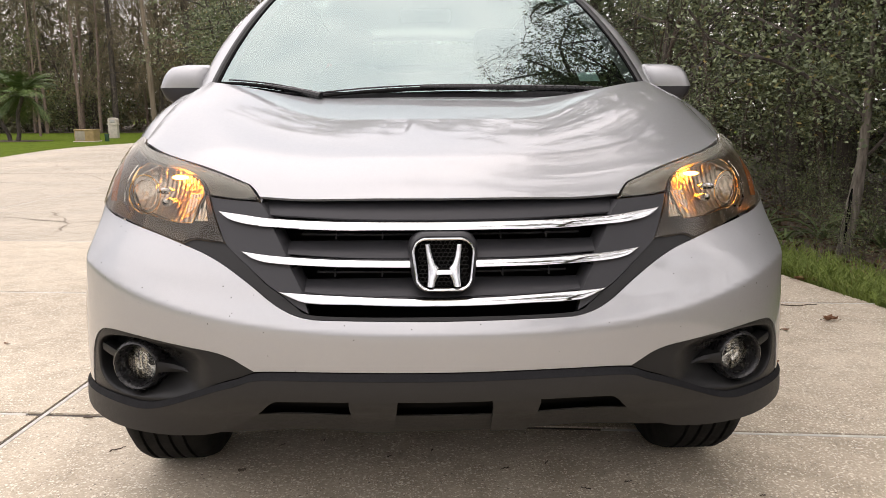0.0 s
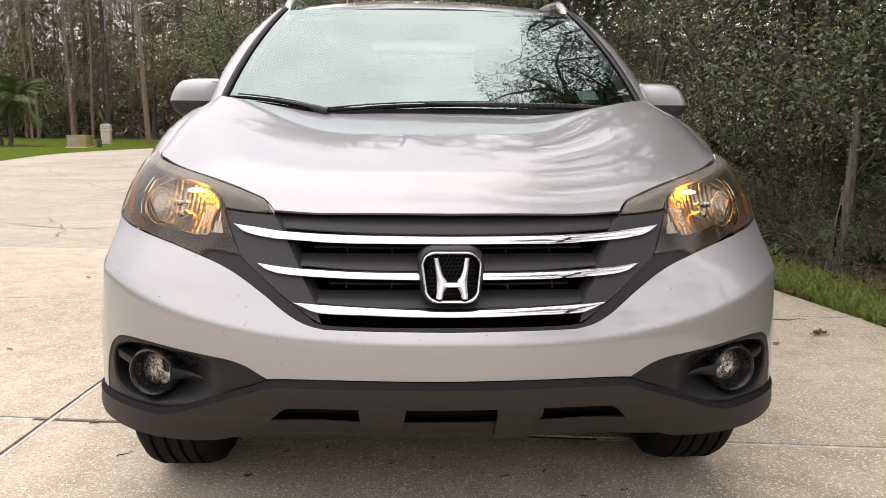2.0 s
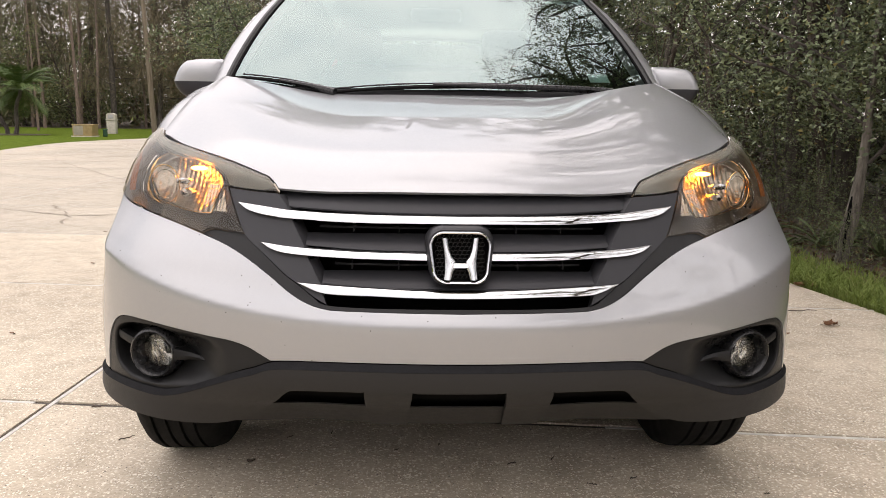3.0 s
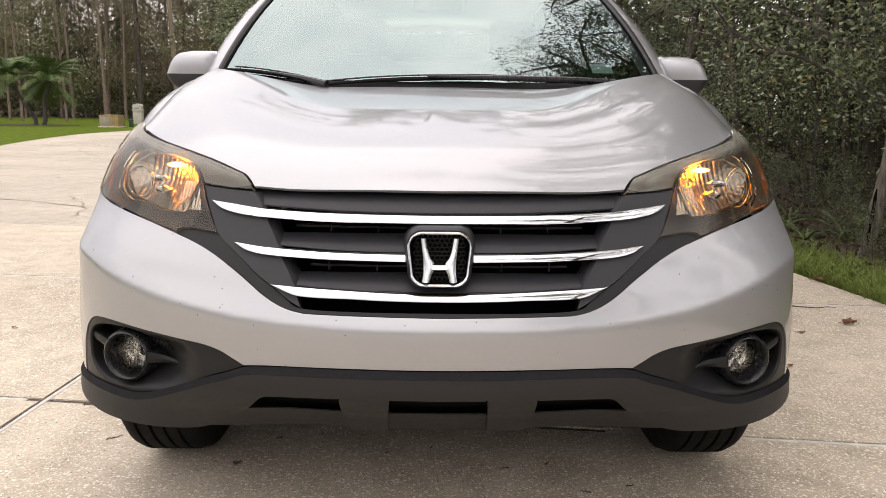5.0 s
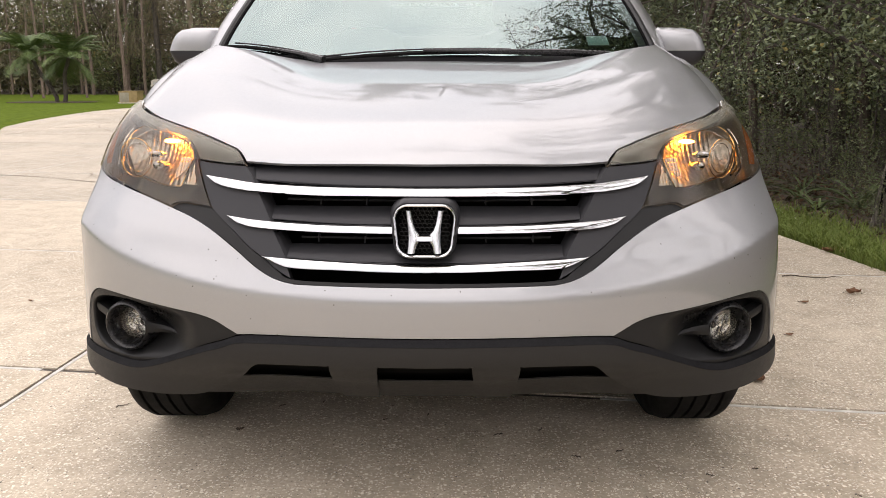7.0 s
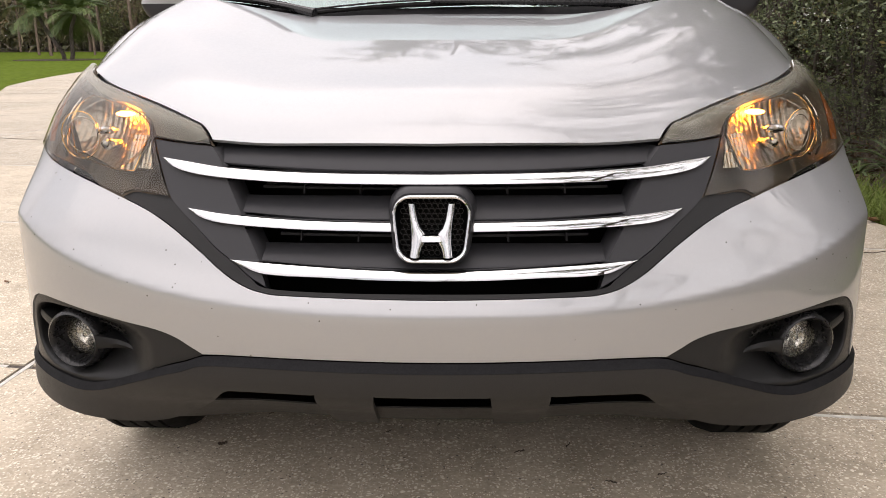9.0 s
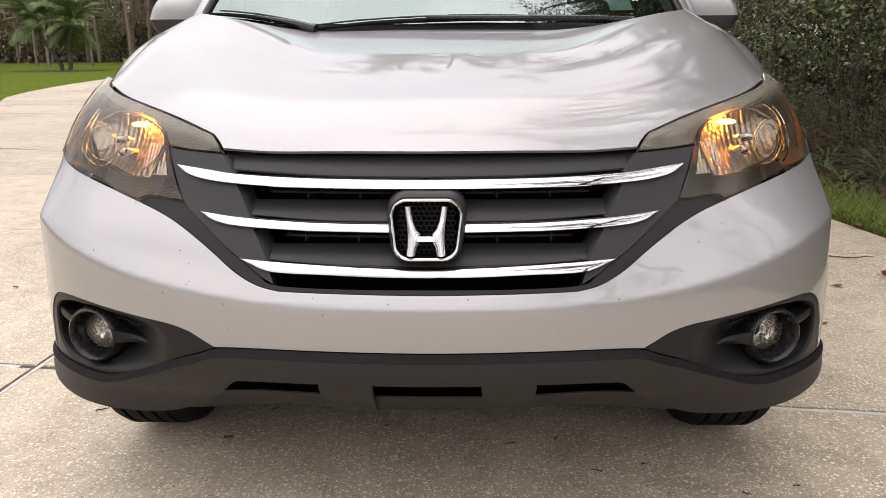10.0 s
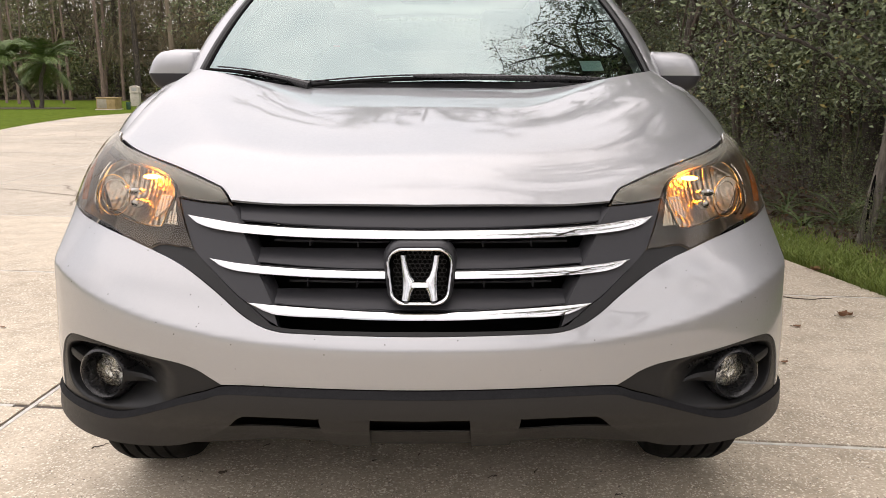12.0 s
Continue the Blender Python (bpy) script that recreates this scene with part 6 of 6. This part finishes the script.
# litter on the concrete
def leaf_litter(name, label, x, y, size, turn, curl=0.5, mat_=None):
    t = thing(name, label, "leaf", (x, y, 0.003), "dry leaves on the concrete")
    t.rotation_euler.z = turn
    rows = []
    for k in range(7):
        f = k / 6
        w = size * 0.34 * math.sin(math.pi * (0.08 + 0.86 * f)) * (1 + 0.25 * math.sin(f * 14))
        zc = size * curl * (f - 0.5) ** 2
        rows.append([Vector((size * (f - 0.5), w * a, zc + size * 0.28 * curl * a * a + 0.002)) for a in (-1, -0.5, 0, 0.5, 1)])
    part("blade", loft(rows, closed=False), mat_ or DRY_LEAF, t, smooth=True)
    part("stalk", tube([Vector((-size * 0.5, 0, size * curl * 0.25)), Vector((-size * 0.7, 0.01, size * 0.10)), Vector((-size * 0.9, 0, size * 0.22))], 0.0012, 4), TWIG, t)
    return t


leaf_litter("dry_leaf", "curled dry brown leaf on concrete", 1.975, 2.085, 0.060, 0.4, 0.9)
leaf_litter("dry_leaf", "curled dry brown leaf on concrete", 2.01, 2.10, 0.040, 2.2, 1.0)
leaf_litter("dry_leaf", "small flat brown leaf on concrete", 1.685, 1.925, 0.04, 0.1, 0.3)
leaf_litter("dry_leaf", "small red-brown leaf beside the car", 1.11, 0.955, 0.055, 0.5, 0.7)
leaf_litter("dry_leaf", "dry brown leaf at the grass edge", 2.31, 3.03, 0.10, 0.2, 0.5)
leaf_litter("dry_leaf", "dry brown leaf at the grass edge", 2.36, 2.96, 0.08, 1.2, 0.6)
leaf_litter("dry_leaf", "dry brown leaf at the grass edge", 2.46, 2.35, 0.07, 2.0, 0.6)
for k, (x, y) in enumerate(((-2.64, 5.02), (-3.3, 7.7), (-2.2, 3.6), (-5.0, 9.0), (-4.1, 12.5), (1.42, 1.45), (1.55, 0.52), (-1.9, 1.9))):
    leaf_litter("dry_leaf", "tiny dark leaf on concrete", x, y, 0.020 + 0.006 * (k % 3), k * 1.3, 0.4)


def twig(x, y, length, turn, r=0.0022):
    t = thing("twig", "thin dark twig on concrete", "twig", (x, y, 0), "twigs on the concrete")
    t.rotation_euler.z = turn
    pts = [Vector((length * (k / 6 - 0.5), 0.06 * length * math.sin(k * 1.4), r + 0.002 + 0.002 * (k % 2))) for k in range(7)]
    part("stem", tube(pts, [r * (1.2 - 0.1 * k) for k in range(7)], 5), TWIG, t)
    return t


twig(-1.17, 0.985, 0.040, 0.1, 0.0025)
twig(1.93, 2.40, 0.30, -0.12, 0.003)
twig(-0.565, 0.55, 0.022, 0.5, 0.004)
twig(-0.98, 0.72, 0.05, 0.7, 0.0018)
for k in range(16):
    twig(-1.1 + 2.3 * ((k * 0.618) % 1), 0.05 + 0.9 * ((k * 0.37 + 0.2) % 1), 0.012 + 0.02 * ((k * 0.77) % 1), k * 1.1, 0.0016)
